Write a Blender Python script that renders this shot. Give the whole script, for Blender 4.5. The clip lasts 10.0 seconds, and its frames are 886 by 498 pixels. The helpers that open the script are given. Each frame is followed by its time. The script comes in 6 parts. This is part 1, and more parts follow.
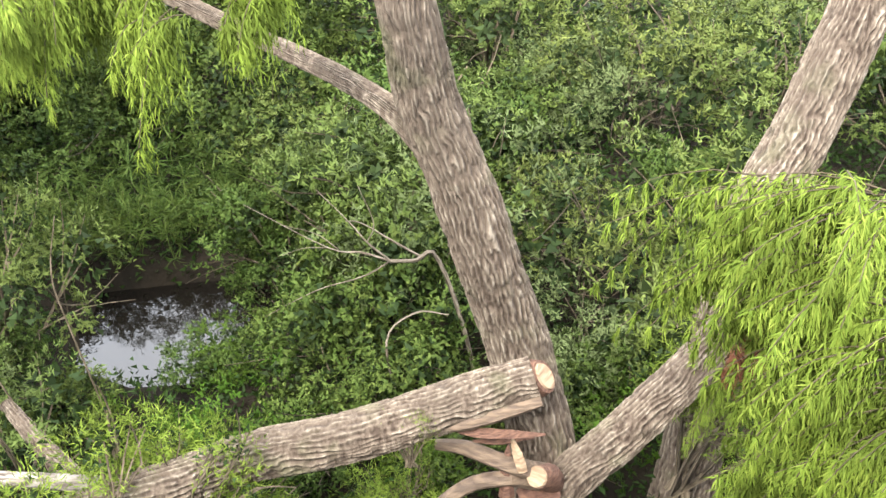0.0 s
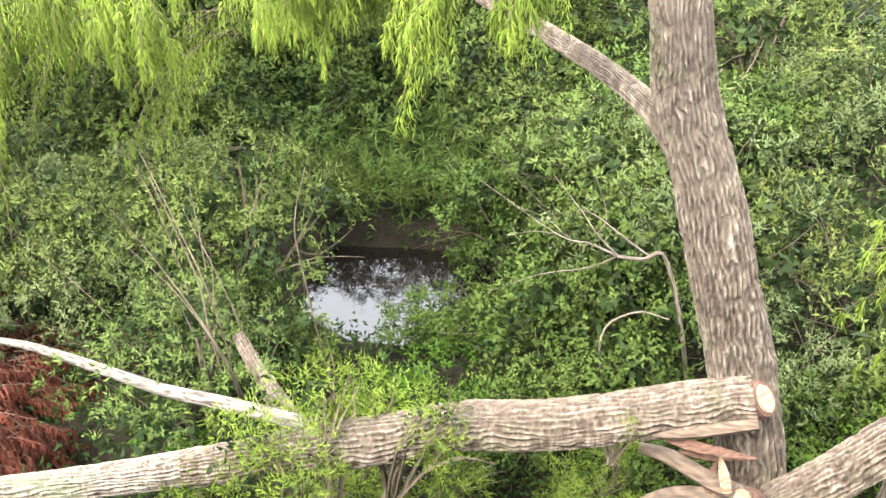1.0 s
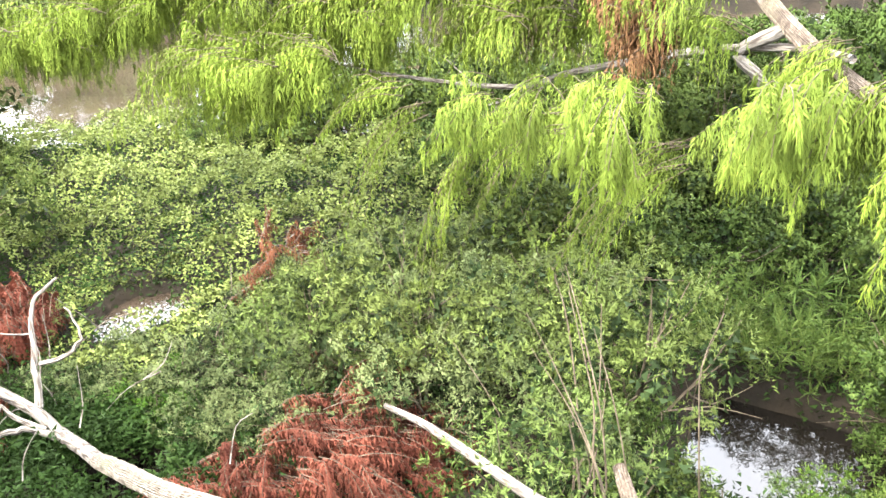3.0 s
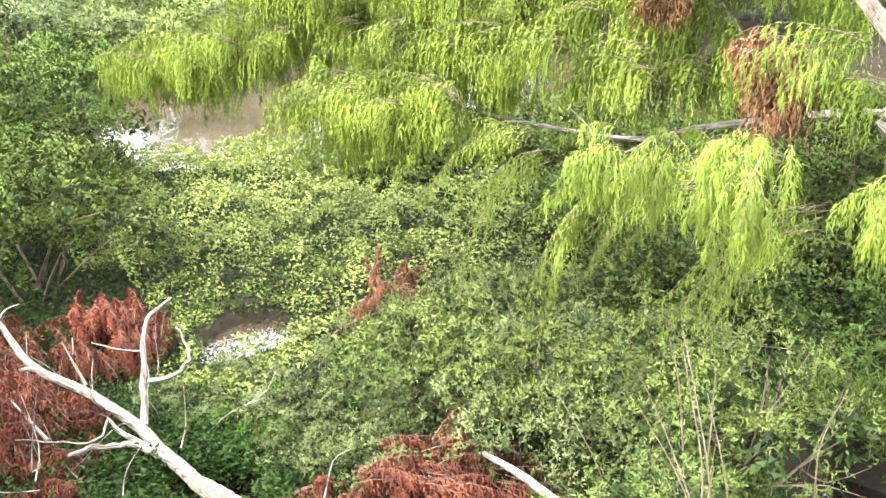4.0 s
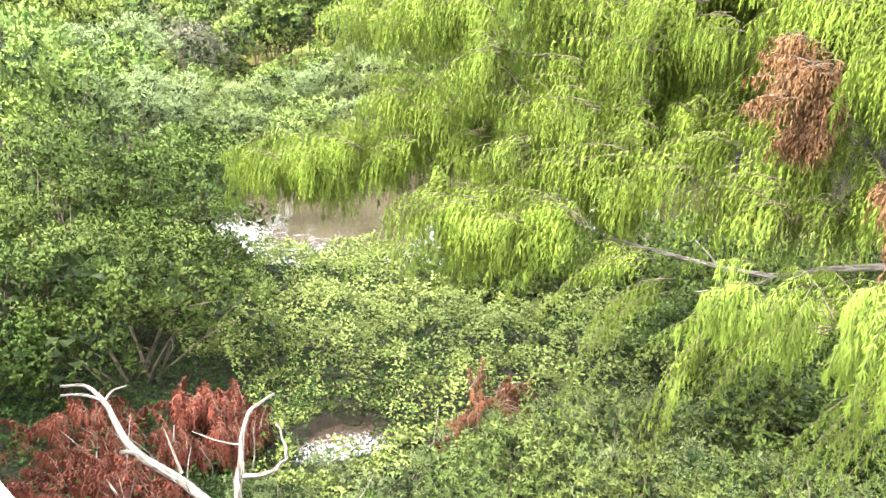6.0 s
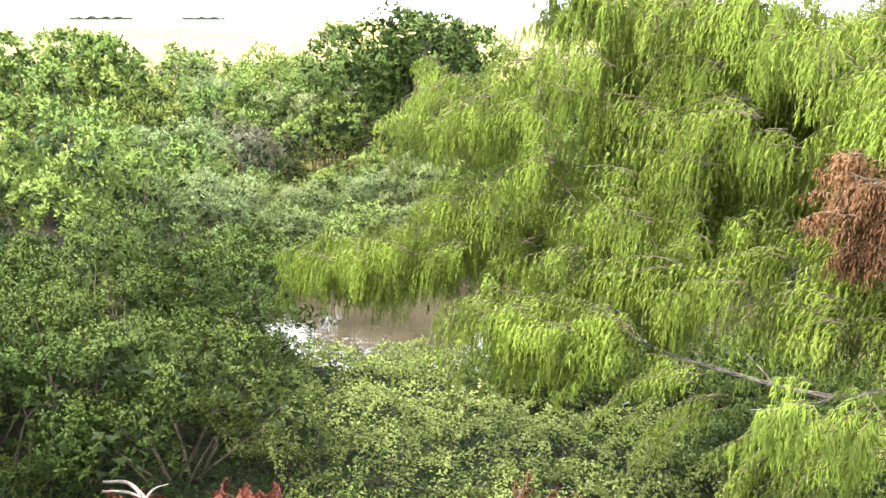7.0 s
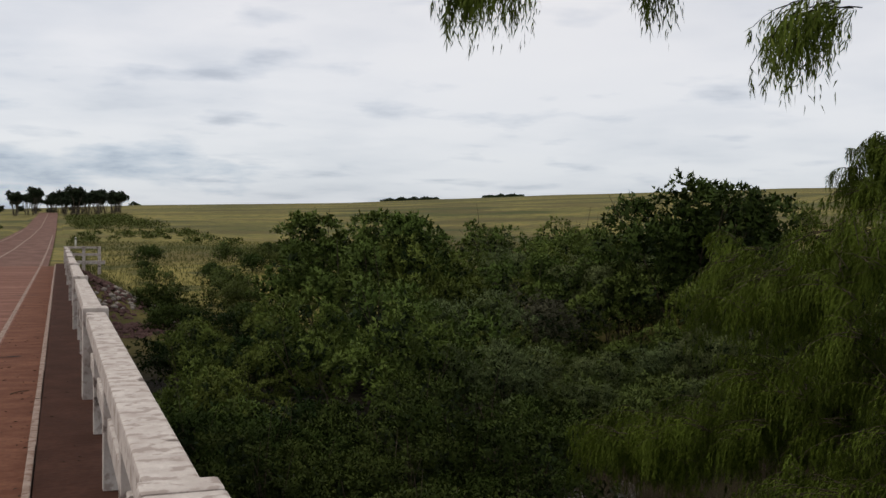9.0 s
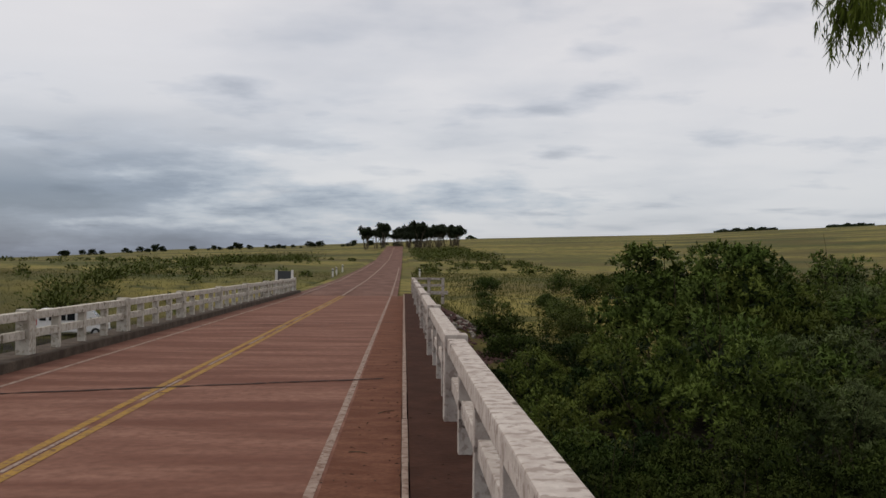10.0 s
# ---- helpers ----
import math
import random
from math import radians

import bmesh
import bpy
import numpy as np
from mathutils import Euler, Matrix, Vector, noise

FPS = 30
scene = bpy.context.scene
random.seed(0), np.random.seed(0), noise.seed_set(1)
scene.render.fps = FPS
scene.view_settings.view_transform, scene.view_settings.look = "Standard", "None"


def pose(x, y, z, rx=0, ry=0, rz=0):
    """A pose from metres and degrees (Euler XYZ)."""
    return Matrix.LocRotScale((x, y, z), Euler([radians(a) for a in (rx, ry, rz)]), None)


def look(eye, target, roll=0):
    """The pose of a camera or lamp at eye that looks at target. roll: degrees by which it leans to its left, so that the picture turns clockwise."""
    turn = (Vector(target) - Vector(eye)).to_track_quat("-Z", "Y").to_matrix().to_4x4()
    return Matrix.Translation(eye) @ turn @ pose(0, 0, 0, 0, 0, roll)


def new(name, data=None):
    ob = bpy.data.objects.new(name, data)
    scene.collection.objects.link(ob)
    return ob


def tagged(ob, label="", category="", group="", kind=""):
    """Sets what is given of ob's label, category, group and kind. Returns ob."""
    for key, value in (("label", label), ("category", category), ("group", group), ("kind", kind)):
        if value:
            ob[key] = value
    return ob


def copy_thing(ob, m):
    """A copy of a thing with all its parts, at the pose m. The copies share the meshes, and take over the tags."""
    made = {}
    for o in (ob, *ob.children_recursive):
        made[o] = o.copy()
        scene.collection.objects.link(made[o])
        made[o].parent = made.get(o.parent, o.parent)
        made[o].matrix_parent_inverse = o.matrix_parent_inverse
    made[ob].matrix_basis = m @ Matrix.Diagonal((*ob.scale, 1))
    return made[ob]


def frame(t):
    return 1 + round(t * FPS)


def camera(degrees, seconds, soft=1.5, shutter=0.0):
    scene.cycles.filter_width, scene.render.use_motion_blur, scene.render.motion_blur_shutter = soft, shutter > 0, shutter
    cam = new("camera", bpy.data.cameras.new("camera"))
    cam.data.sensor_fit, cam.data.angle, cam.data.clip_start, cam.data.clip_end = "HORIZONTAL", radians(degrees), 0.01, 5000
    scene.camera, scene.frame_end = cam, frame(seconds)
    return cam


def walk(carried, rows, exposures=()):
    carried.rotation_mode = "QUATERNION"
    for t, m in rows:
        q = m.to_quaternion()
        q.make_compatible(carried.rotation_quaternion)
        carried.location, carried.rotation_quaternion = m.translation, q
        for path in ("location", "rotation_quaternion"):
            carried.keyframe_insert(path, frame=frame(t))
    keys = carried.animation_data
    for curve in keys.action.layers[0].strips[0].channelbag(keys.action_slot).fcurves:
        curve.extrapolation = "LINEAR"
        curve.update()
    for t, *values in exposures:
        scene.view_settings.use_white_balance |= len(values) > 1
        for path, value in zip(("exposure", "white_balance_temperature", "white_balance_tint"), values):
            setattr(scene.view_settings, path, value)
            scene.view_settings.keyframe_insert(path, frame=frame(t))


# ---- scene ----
# camera and its walk
cam = camera(47.15, 10.0, soft=1.5)


def turned(x, y, z, yaw, pitch, roll):
    """Pose from a compass turn (left positive), a tilt up and a lean, in degrees."""
    return (Matrix.Translation((x, y, z)) @ Matrix.Rotation(radians(yaw), 4, "Z")
            @ Matrix.Rotation(radians(90 + pitch), 4, "X") @ Matrix.Rotation(radians(roll), 4, "Z"))


PATH = [
    (0, 0.357, -0.541, 1.624, -90.08, -34.32, -5.07),
    (0.5, 0.350, -0.525, 1.627, -83.32, -34.30, -4.91),
    (1, 0.346, -0.448, 1.628, -75.47, -33.99, -4.94),
    (1.5, 0.305, -0.354, 1.639, -68.30, -31.78, -5.13),
    (2, 0.286, -0.289, 1.652, -62.27, -29.42, -5.11),
    (2.5, 0.270, -0.247, 1.648, -56.35, -26.87, -4.59),
    (3, 0.293, -0.178, 1.622, -52.08, -25.03, -4.03),
    (3.2, 0.303, -0.140, 1.617, -50.53, -24.40, -3.84),
    (4.3, 0.306, -0.015, 1.602, -44.89, -21.51, -1.69),
    (4.5, 0.293, 0.010, 1.617, -44.36, -20.96, -1.30),
    (5, 0.270, 0.050, 1.638, -43.69, -19.36, -0.37),
    (5.5, 0.267, 0.124, 1.642, -42.38, -17.98, 0.29),
    (5.7, 0.272, 0.145, 1.638, -41.41, -17.38, 0.30),
    (6.8, 0.280, 0.181, 1.608, -38.02, -11.43, 1.60),
    (7, 0.284, 0.182, 1.612, -37.39, -10.08, 1.86),
    (7.5, 0.318, 0.180, 1.638, -33.64, -7.47, 2.12),
    (8, 0.345, 0.134, 1.641, -29.95, -5.59, 1.39),
    (8.5, 0.325, 0.063, 1.646, -26.47, -3.32, 1.10),
    (9, 0.222, 0.005, 1.668, -20.70, -0.79, 0.43),
    (9.5, 0.120, 0.010, 1.664, -12.15, 0.41, 0.11),
    (10, 0.000, -0.007, 1.651, -2.21, 0.89, 0.42),
]
EXPOSURES = [(0, 2.98, 6500, 11), (1, 3.42, 6500, 11), (1.5, 3.6, 6500, 11), (3, 3.84, 6500, 12), (4.5, 3.93, 6500, 12), (5.5, 3.9, 6500, 12), (6.8, 3.6, 6500, 12),
             (7.2, 2.88, 6500, 13), (7.6, 1.75, 6500, 12), (8.0, 0.6, 6450, 11), (8.5, -0.38, 6500, 10), (9.0, -0.78, 6800, 13), (10.0, -0.95, 6900, 14)]
walk(cam, [(r[0], turned(*r[1:])) for r in PATH], EXPOSURES)

# ---------------------------------------------------------------- sky and sun
world = bpy.data.worlds.new("overcast_sky")
scene.world = world
world.use_nodes = True


def nodes_of(tree):
    return tree.nodes, tree.links


def ramp(n, stops):
    r = n.new("ShaderNodeValToRGB")
    e = r.color_ramp.elements
    while len(e) < len(stops):
        e.new(0.5)
    for el, (p, c) in zip(e, stops):
        el.position, el.color = p, (*c, 1)
    return r


def build_sky():
    n, l = nodes_of(world.node_tree)
    n.clear()
    out = n.new("ShaderNodeOutputWorld")
    bg = n.new("ShaderNodeBackground")
    sky = n.new("ShaderNodeTexSky")
    sky.sky_type, sky.sun_disc = "NISHITA", False
    sky.sun_elevation, sky.sun_rotation = radians(51), radians(295)
    tc = n.new("ShaderNodeTexCoord")
    sep = n.new("ShaderNodeSeparateXYZ")
    l.new(tc.outputs["Generated"], sep.inputs[0])
    up = n.new("ShaderNodeMath")
    up.operation, up.inputs[1].default_value = "MAXIMUM", 0.0
    l.new(sep.outputs["Z"], up.inputs[0])
    add = n.new("ShaderNodeMath")
    add.operation, add.inputs[1].default_value = "ADD", 0.10
    l.new(up.outputs[0], add.inputs[0])
    flat = n.new("ShaderNodeVectorMath")
    flat.operation = "DIVIDE"
    comb = n.new("ShaderNodeCombineXYZ")
    for a in "XYZ":
        l.new(add.outputs[0], comb.inputs[a])
    l.new(tc.outputs["Generated"], flat.inputs[0])
    l.new(comb.outputs[0], flat.inputs[1])
    big = n.new("ShaderNodeTexNoise")
    big.inputs["Scale"].default_value, big.inputs["Detail"].default_value = 0.9, 7
    big.inputs["Roughness"].default_value = 0.52
    l.new(flat.outputs[0], big.inputs["Vector"])
    shade = ramp(n, [(0.28, (0.66, 0.70, 0.76)), (0.40, (0.86, 0.88, 0.91)), (0.54, (0.97, 0.975, 0.985)), (0.7, (1.0, 1.0, 1.0))])
    l.new(big.outputs[0], shade.inputs[0])
    small = n.new("ShaderNodeTexNoise")
    small.inputs["Scale"].default_value, small.inputs["Detail"].default_value = 2.2, 8
    l.new(flat.outputs[0], small.inputs["Vector"])
    dark = ramp(n, [(0.56, (1, 1, 1)), (0.65, (0.86, 0.88, 0.91)), (0.76, (0.64, 0.67, 0.72))])
    l.new(small.outputs[0], dark.inputs[0])
    both = n.new("ShaderNodeMixRGB")
    both.blend_type, both.inputs[0].default_value = "MULTIPLY", 1.0
    l.new(shade.outputs[0], both.inputs[1])
    l.new(dark.outputs[0], both.inputs[2])
    low = ramp(n, [(0.0, (0.66, 0.75, 0.86)), (0.10, (0.86, 0.90, 0.95)), (0.30, (1, 1, 1))])
    l.new(up.outputs[0], low.inputs[0])
    tone = n.new("ShaderNodeMixRGB")
    tone.blend_type, tone.inputs[0].default_value = "MULTIPLY", 1.0
    l.new(both.outputs[0], tone.inputs[1])
    l.new(low.outputs[0], tone.inputs[2])
    lay, band = n.new("ShaderNodeMapping"), n.new("ShaderNodeTexNoise")
    lay.inputs["Scale"].default_value, lay.inputs["Location"].default_value = (2.0, 2.0, 9.0), (0.55, 0.0, 0.3)
    l.new(tc.outputs["Generated"], lay.inputs[0])
    l.new(lay.outputs[0], band.inputs["Vector"])
    band.inputs["Scale"].default_value, band.inputs["Detail"].default_value = 2.1, 8
    band.inputs["Roughness"].default_value = 0.58
    bank = ramp(n, [(0.28, (0.20, 0.27, 0.38)), (0.40, (0.36, 0.44, 0.56)), (0.47, (0.66, 0.73, 0.81)), (0.55, (1, 1, 1))])
    lean = n.new("ShaderNodeMath")
    lean.operation, lean.inputs[1].default_value = "MULTIPLY_ADD", 0.6
    l.new(sep.outputs["X"], lean.inputs[0])
    l.new(band.outputs[0], lean.inputs[2])
    l.new(lean.outputs[0], bank.inputs[0])
    far = ramp(n, [(0.0, (1, 1, 1)), (0.07, (0.95, 0.95, 0.95)), (0.15, (0.12, 0.12, 0.12)), (0.30, (0, 0, 0))])
    l.new(up.outputs[0], far.inputs[0])
    streak = n.new("ShaderNodeMixRGB")
    streak.blend_type = "MULTIPLY"
    l.new(far.outputs[0], streak.inputs[0])
    l.new(tone.outputs[0], streak.inputs[1])
    l.new(bank.outputs[0], streak.inputs[2])
    tone = streak
    blue = n.new("ShaderNodeMixRGB")
    blue.blend_type, blue.inputs[0].default_value = "ADD", 0.03
    l.new(tone.outputs[0], blue.inputs[1])
    l.new(sky.outputs[0], blue.inputs[2])
    l.new(blue.outputs[0], bg.inputs["Color"])
    bg.inputs["Strength"].default_value = 1.32
    l.new(bg.outputs[0], out.inputs[0])


build_sky()
sun = new("sun", bpy.data.lights.new("sun", "SUN"))
sun.data.energy, sun.data.angle, sun.data.color = 2.4, radians(26), (1.0, 0.96, 0.88)
sun.matrix_world = look((0, 0, 0), (0.70, -0.32, -0.95))


# ---------------------------------------------------------------- materials
def material(name, rough=0.8, metal=0.0, spec=0.3):
    m = bpy.data.materials.new(name)
    m.use_nodes = True
    b = m.node_tree.nodes["Principled BSDF"]
    b.inputs["Roughness"].default_value, b.inputs["Metallic"].default_value = rough, metal
    b.inputs["Specular IOR Level"].default_value = spec
    return m, b


def mixed(m, a, b, factor, mode="MIX"):
    n, l = nodes_of(m.node_tree)
    x = n.new("ShaderNodeMixRGB")
    x.blend_type = mode
    for i, v in ((0, factor), (1, a), (2, b)):
        if hasattr(v, "links"):
            l.new(v, x.inputs[i])
        elif i == 0:
            x.inputs[0].default_value = v
        else:
            x.inputs[i].default_value = (*v, 1)
    return x.outputs[0]


def grain(m, scale, detail=5, stretch=(1, 1, 1), lo=0.35, hi=0.65, space="Object"):
    n, l = nodes_of(m.node_tree)
    tc, mp, no, ra = n.new("ShaderNodeTexCoord"), n.new("ShaderNodeMapping"), n.new("ShaderNodeTexNoise"), n.new("ShaderNodeMapRange")
    mp.inputs["Scale"].default_value = stretch
    l.new(tc.outputs[space], mp.inputs[0])
    l.new(mp.outputs[0], no.inputs["Vector"])
    no.inputs["Scale"].default_value, no.inputs["Detail"].default_value = scale, detail
    ra.inputs["From Min"].default_value, ra.inputs["From Max"].default_value = lo, hi
    l.new(no.outputs[0], ra.inputs[0])
    return ra.outputs[0]


def relief(m, b, height, strength=0.4, distance=0.02):
    n, l = nodes_of(m.node_tree)
    bu = n.new("ShaderNodeBump")
    bu.inputs["Strength"].default_value, bu.inputs["Distance"].default_value = strength, distance
    l.new(height, bu.inputs["Height"])
    l.new(bu.outputs[0], b.inputs["Normal"])


def set_color(m, b, c):
    m.node_tree.links.new(c, b.inputs["Base Color"])


def leaf_material(name, dark, mid, light, through_light=0.14, rough=0.65, spec=0.05, drift=0.012):
    """Leaves that differ one from the next, drift in hue over the plant, and let some light through."""
    m, b = material(name, rough, 0, spec)
    n, l = nodes_of(m.node_tree)
    geo, ob = n.new("ShaderNodeNewGeometry"), n.new("ShaderNodeObjectInfo")
    soft = tuple(0.35 * p + 0.65 * q for p, q in zip(mid, light))
    deep = tuple(0.5 * p + 0.5 * q for p, q in zip(dark, mid))
    r = ramp(n, [(0.0, deep), (0.5, mid), (1.0, soft)])
    l.new(geo.outputs["Random Per Island"], r.inputs[0])
    g = grain(m, 0.9, 3, space="Object")
    c = mixed(m, r.outputs[0], tuple(min(1, k * 1.45) for k in mid), mixed(m, (0, 0, 0), (0.5, 0.5, 0.5), g))
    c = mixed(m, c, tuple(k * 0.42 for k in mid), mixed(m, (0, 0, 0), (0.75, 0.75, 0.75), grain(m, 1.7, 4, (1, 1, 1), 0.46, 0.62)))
    hs = n.new("ShaderNodeHueSaturation")
    mr = n.new("ShaderNodeMapRange")
    mr.inputs["To Min"].default_value, mr.inputs["To Max"].default_value = 0.496 - drift, 0.496 + drift
    l.new(ob.outputs["Random"], mr.inputs[0])
    l.new(mr.outputs[0], hs.inputs["Hue"])
    l.new(c, hs.inputs["Color"])
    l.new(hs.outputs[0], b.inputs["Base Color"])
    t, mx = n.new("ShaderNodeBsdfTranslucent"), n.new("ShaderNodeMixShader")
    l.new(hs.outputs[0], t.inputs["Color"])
    mx.inputs[0].default_value = through_light
    l.new(b.outputs[0], mx.inputs[1])
    l.new(t.outputs[0], mx.inputs[2])
    l.new(mx.outputs[0], n["Material Output"].inputs["Surface"])
    return m


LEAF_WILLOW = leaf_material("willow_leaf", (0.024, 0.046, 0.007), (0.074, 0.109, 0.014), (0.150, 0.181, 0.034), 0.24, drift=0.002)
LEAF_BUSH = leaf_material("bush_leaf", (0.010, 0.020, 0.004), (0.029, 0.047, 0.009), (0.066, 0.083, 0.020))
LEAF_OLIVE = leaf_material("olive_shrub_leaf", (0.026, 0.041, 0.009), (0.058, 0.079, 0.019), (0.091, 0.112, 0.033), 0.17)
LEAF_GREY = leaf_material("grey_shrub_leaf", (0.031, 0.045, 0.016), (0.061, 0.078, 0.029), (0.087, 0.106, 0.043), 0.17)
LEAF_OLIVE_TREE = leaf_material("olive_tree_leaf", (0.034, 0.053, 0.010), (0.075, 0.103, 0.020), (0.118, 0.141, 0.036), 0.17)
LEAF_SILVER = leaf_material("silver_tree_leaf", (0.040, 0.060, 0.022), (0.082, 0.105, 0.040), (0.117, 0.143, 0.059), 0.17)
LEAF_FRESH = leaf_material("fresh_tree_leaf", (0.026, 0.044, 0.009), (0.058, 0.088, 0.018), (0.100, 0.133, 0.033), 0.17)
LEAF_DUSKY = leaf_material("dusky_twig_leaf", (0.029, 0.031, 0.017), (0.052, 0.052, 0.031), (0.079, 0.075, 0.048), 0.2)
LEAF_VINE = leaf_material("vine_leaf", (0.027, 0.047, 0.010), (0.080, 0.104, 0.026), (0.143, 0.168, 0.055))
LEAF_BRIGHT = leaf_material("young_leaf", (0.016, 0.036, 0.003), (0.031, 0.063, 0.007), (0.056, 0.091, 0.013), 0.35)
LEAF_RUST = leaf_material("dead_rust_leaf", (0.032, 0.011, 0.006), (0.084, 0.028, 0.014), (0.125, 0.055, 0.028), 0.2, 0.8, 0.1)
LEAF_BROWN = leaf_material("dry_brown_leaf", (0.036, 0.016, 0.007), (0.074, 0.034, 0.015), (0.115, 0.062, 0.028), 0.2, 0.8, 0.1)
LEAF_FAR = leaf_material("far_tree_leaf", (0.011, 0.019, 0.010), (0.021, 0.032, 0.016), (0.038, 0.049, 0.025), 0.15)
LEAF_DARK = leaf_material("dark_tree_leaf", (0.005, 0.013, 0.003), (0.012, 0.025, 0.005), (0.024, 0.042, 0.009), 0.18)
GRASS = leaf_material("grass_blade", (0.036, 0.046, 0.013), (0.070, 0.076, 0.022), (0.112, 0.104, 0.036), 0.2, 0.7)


def bark_material(name, groove, ridge, pale, ring=3.0):
    """Deep-fissured bark: the object's z runs along the stem in its texture space (UV)."""
    m, b = material(name, 0.9, 0, 0.15)
    n, l = nodes_of(m.node_tree)
    uv, mp = n.new("ShaderNodeUVMap"), n.new("ShaderNodeMapping")
    mp.inputs["Scale"].default_value = (48, 6.5, 1)
    l.new(uv.outputs[0], mp.inputs[0])
    no = n.new("ShaderNodeTexNoise")
    no.inputs["Scale"].default_value, no.inputs["Detail"].default_value, no.inputs["Distortion"].default_value = 1.0, 3, 0.35
    l.new(mp.outputs[0], no.inputs["Vector"])
    r = ramp(n, [(0.40, groove), (0.49, ridge), (0.60, pale)])
    l.new(no.outputs[0], r.inputs[0])
    g = grain(m, 2.5, 4)
    set_color(m, b, mixed(m, r.outputs[0], tuple(k * 0.62 for k in ridge), mixed(m, (0, 0, 0), (0.6, 0.6, 0.6), g)))
    relief(m, b, no.outputs[0], 1.0, 0.03)
    return m




def ridged_bark(name, groove, ridge, pale):
    """Furrowed bark: pale weathered crests, as the mesh's ridges run, over dark furrows."""
    m, b = material(name, 0.92, 0, 0.12)
    n, l = nodes_of(m.node_tree)
    crest, sep = n.new("ShaderNodeUVMap"), n.new("ShaderNodeSeparateXYZ")
    crest.uv_map = "Ridge"
    l.new(crest.outputs[0], sep.inputs[0])

    def step(kind, x, y=0.0):
        s = n.new("ShaderNodeMath")
        s.operation = kind
        l.new(x, s.inputs[0])
        if hasattr(y, "links"):
            l.new(y, s.inputs[1])
        else:
            s.inputs[1].default_value = y
        return s.outputs[0]

    fine = grain(m, 48, 6, (1, 1, 0.35), 0.36, 0.64)
    flake = grain(m, 19, 6, (1, 1, 0.3), 0.40, 0.60)
    high = step("ADD", step("MULTIPLY", sep.outputs["X"], 0.52), step("ADD", step("MULTIPLY", fine, 0.34), step("MULTIPLY", flake, 0.28)))
    r = ramp(n, [(0.16, groove), (0.55, ridge), (0.80, tuple((2 * p + q) / 3 for p, q in zip(ridge, pale))), (1.0, pale)])
    l.new(high, r.inputs[0])
    damp = mixed(m, (0, 0, 0), (0.55, 0.55, 0.55), grain(m, 1.9, 4, (1, 1, 0.6), 0.42, 0.66))
    c = mixed(m, r.outputs[0], tuple(k * 0.75 for k in ridge), damp)
    moss = mixed(m, (0, 0, 0), (0.35, 0.35, 0.35), grain(m, 3.3, 5, (1, 1, 1), 0.55, 0.7))
    set_color(m, b, mixed(m, c, (ridge[0] * 0.8, ridge[1] * 1.15, ridge[2] * 0.75), moss))
    relief(m, b, high, 0.9, 0.02)
    return m


BARK = ridged_bark("willow_bark", (0.026, 0.018, 0.013), (0.072, 0.056, 0.042), (0.175, 0.150, 0.118))
BARK_PALE = ridged_bark("pale_peeling_bark", (0.042, 0.032, 0.023), (0.109, 0.093, 0.074), (0.186, 0.169, 0.143))
BARK_GREY = bark_material("grey_limb_bark", (0.010, 0.008, 0.006), (0.026, 0.022, 0.016), (0.051, 0.046, 0.036))
BARE = bark_material("bleached_dead_wood", (0.035, 0.027, 0.021), (0.110, 0.096, 0.079), (0.154, 0.142, 0.124))
TWIG = bark_material("twig_wood", (0.029, 0.022, 0.015), (0.064, 0.050, 0.032), (0.099, 0.079, 0.054))


TWIG_PALE = bark_material("pale_twig_wood", (0.045, 0.035, 0.025), (0.094, 0.077, 0.057), (0.139, 0.119, 0.092))


def plain_wood(name, a, c, scale=9):
    m, b = material(name, 0.75, 0, 0.2)
    g = grain(m, scale, 6, (1, 1, 6))
    set_color(m, b, mixed(m, a, c, g))
    relief(m, b, g, 0.5, 0.01)
    return m


CUT_WOOD = plain_wood("fresh_cut_wood", (0.114, 0.075, 0.046), (0.181, 0.134, 0.088))
SPLIT_WOOD = plain_wood("torn_heartwood", (0.034, 0.016, 0.011), (0.080, 0.042, 0.027), 22)
ROT_WOOD = plain_wood("dull_split_wood", (0.039, 0.027, 0.019), (0.087, 0.062, 0.042))


def concrete(name, base, stain, streak=(1, 1, 1), scale=3.0, rough=0.85, chips=None):
    m, b = material(name, rough, 0, 0.08)
    g1, g2 = grain(m, scale, 8, streak, 0.38, 0.66), grain(m, scale * 9, 6, (1, 1, 1), 0.35, 0.7)
    c = mixed(m, base, stain, g1)
    c = mixed(m, c, tuple(k * 0.72 for k in base), mixed(m, (0, 0, 0), (0.55, 0.55, 0.55), g2))
    if chips:
        g3 = grain(m, 13, 10, (1, 1, 1), 0.53, 0.60)
        c = mixed(m, c, chips, mixed(m, (0, 0, 0), (0.75, 0.75, 0.75), g3))
        c = mixed(m, c, tuple(k * 0.55 for k in chips), grain(m, 4, 9, (1, 1, 1), 0.655, 0.68))
    set_color(m, b, c)
    relief(m, b, g2, 0.35, 0.006)
    return m


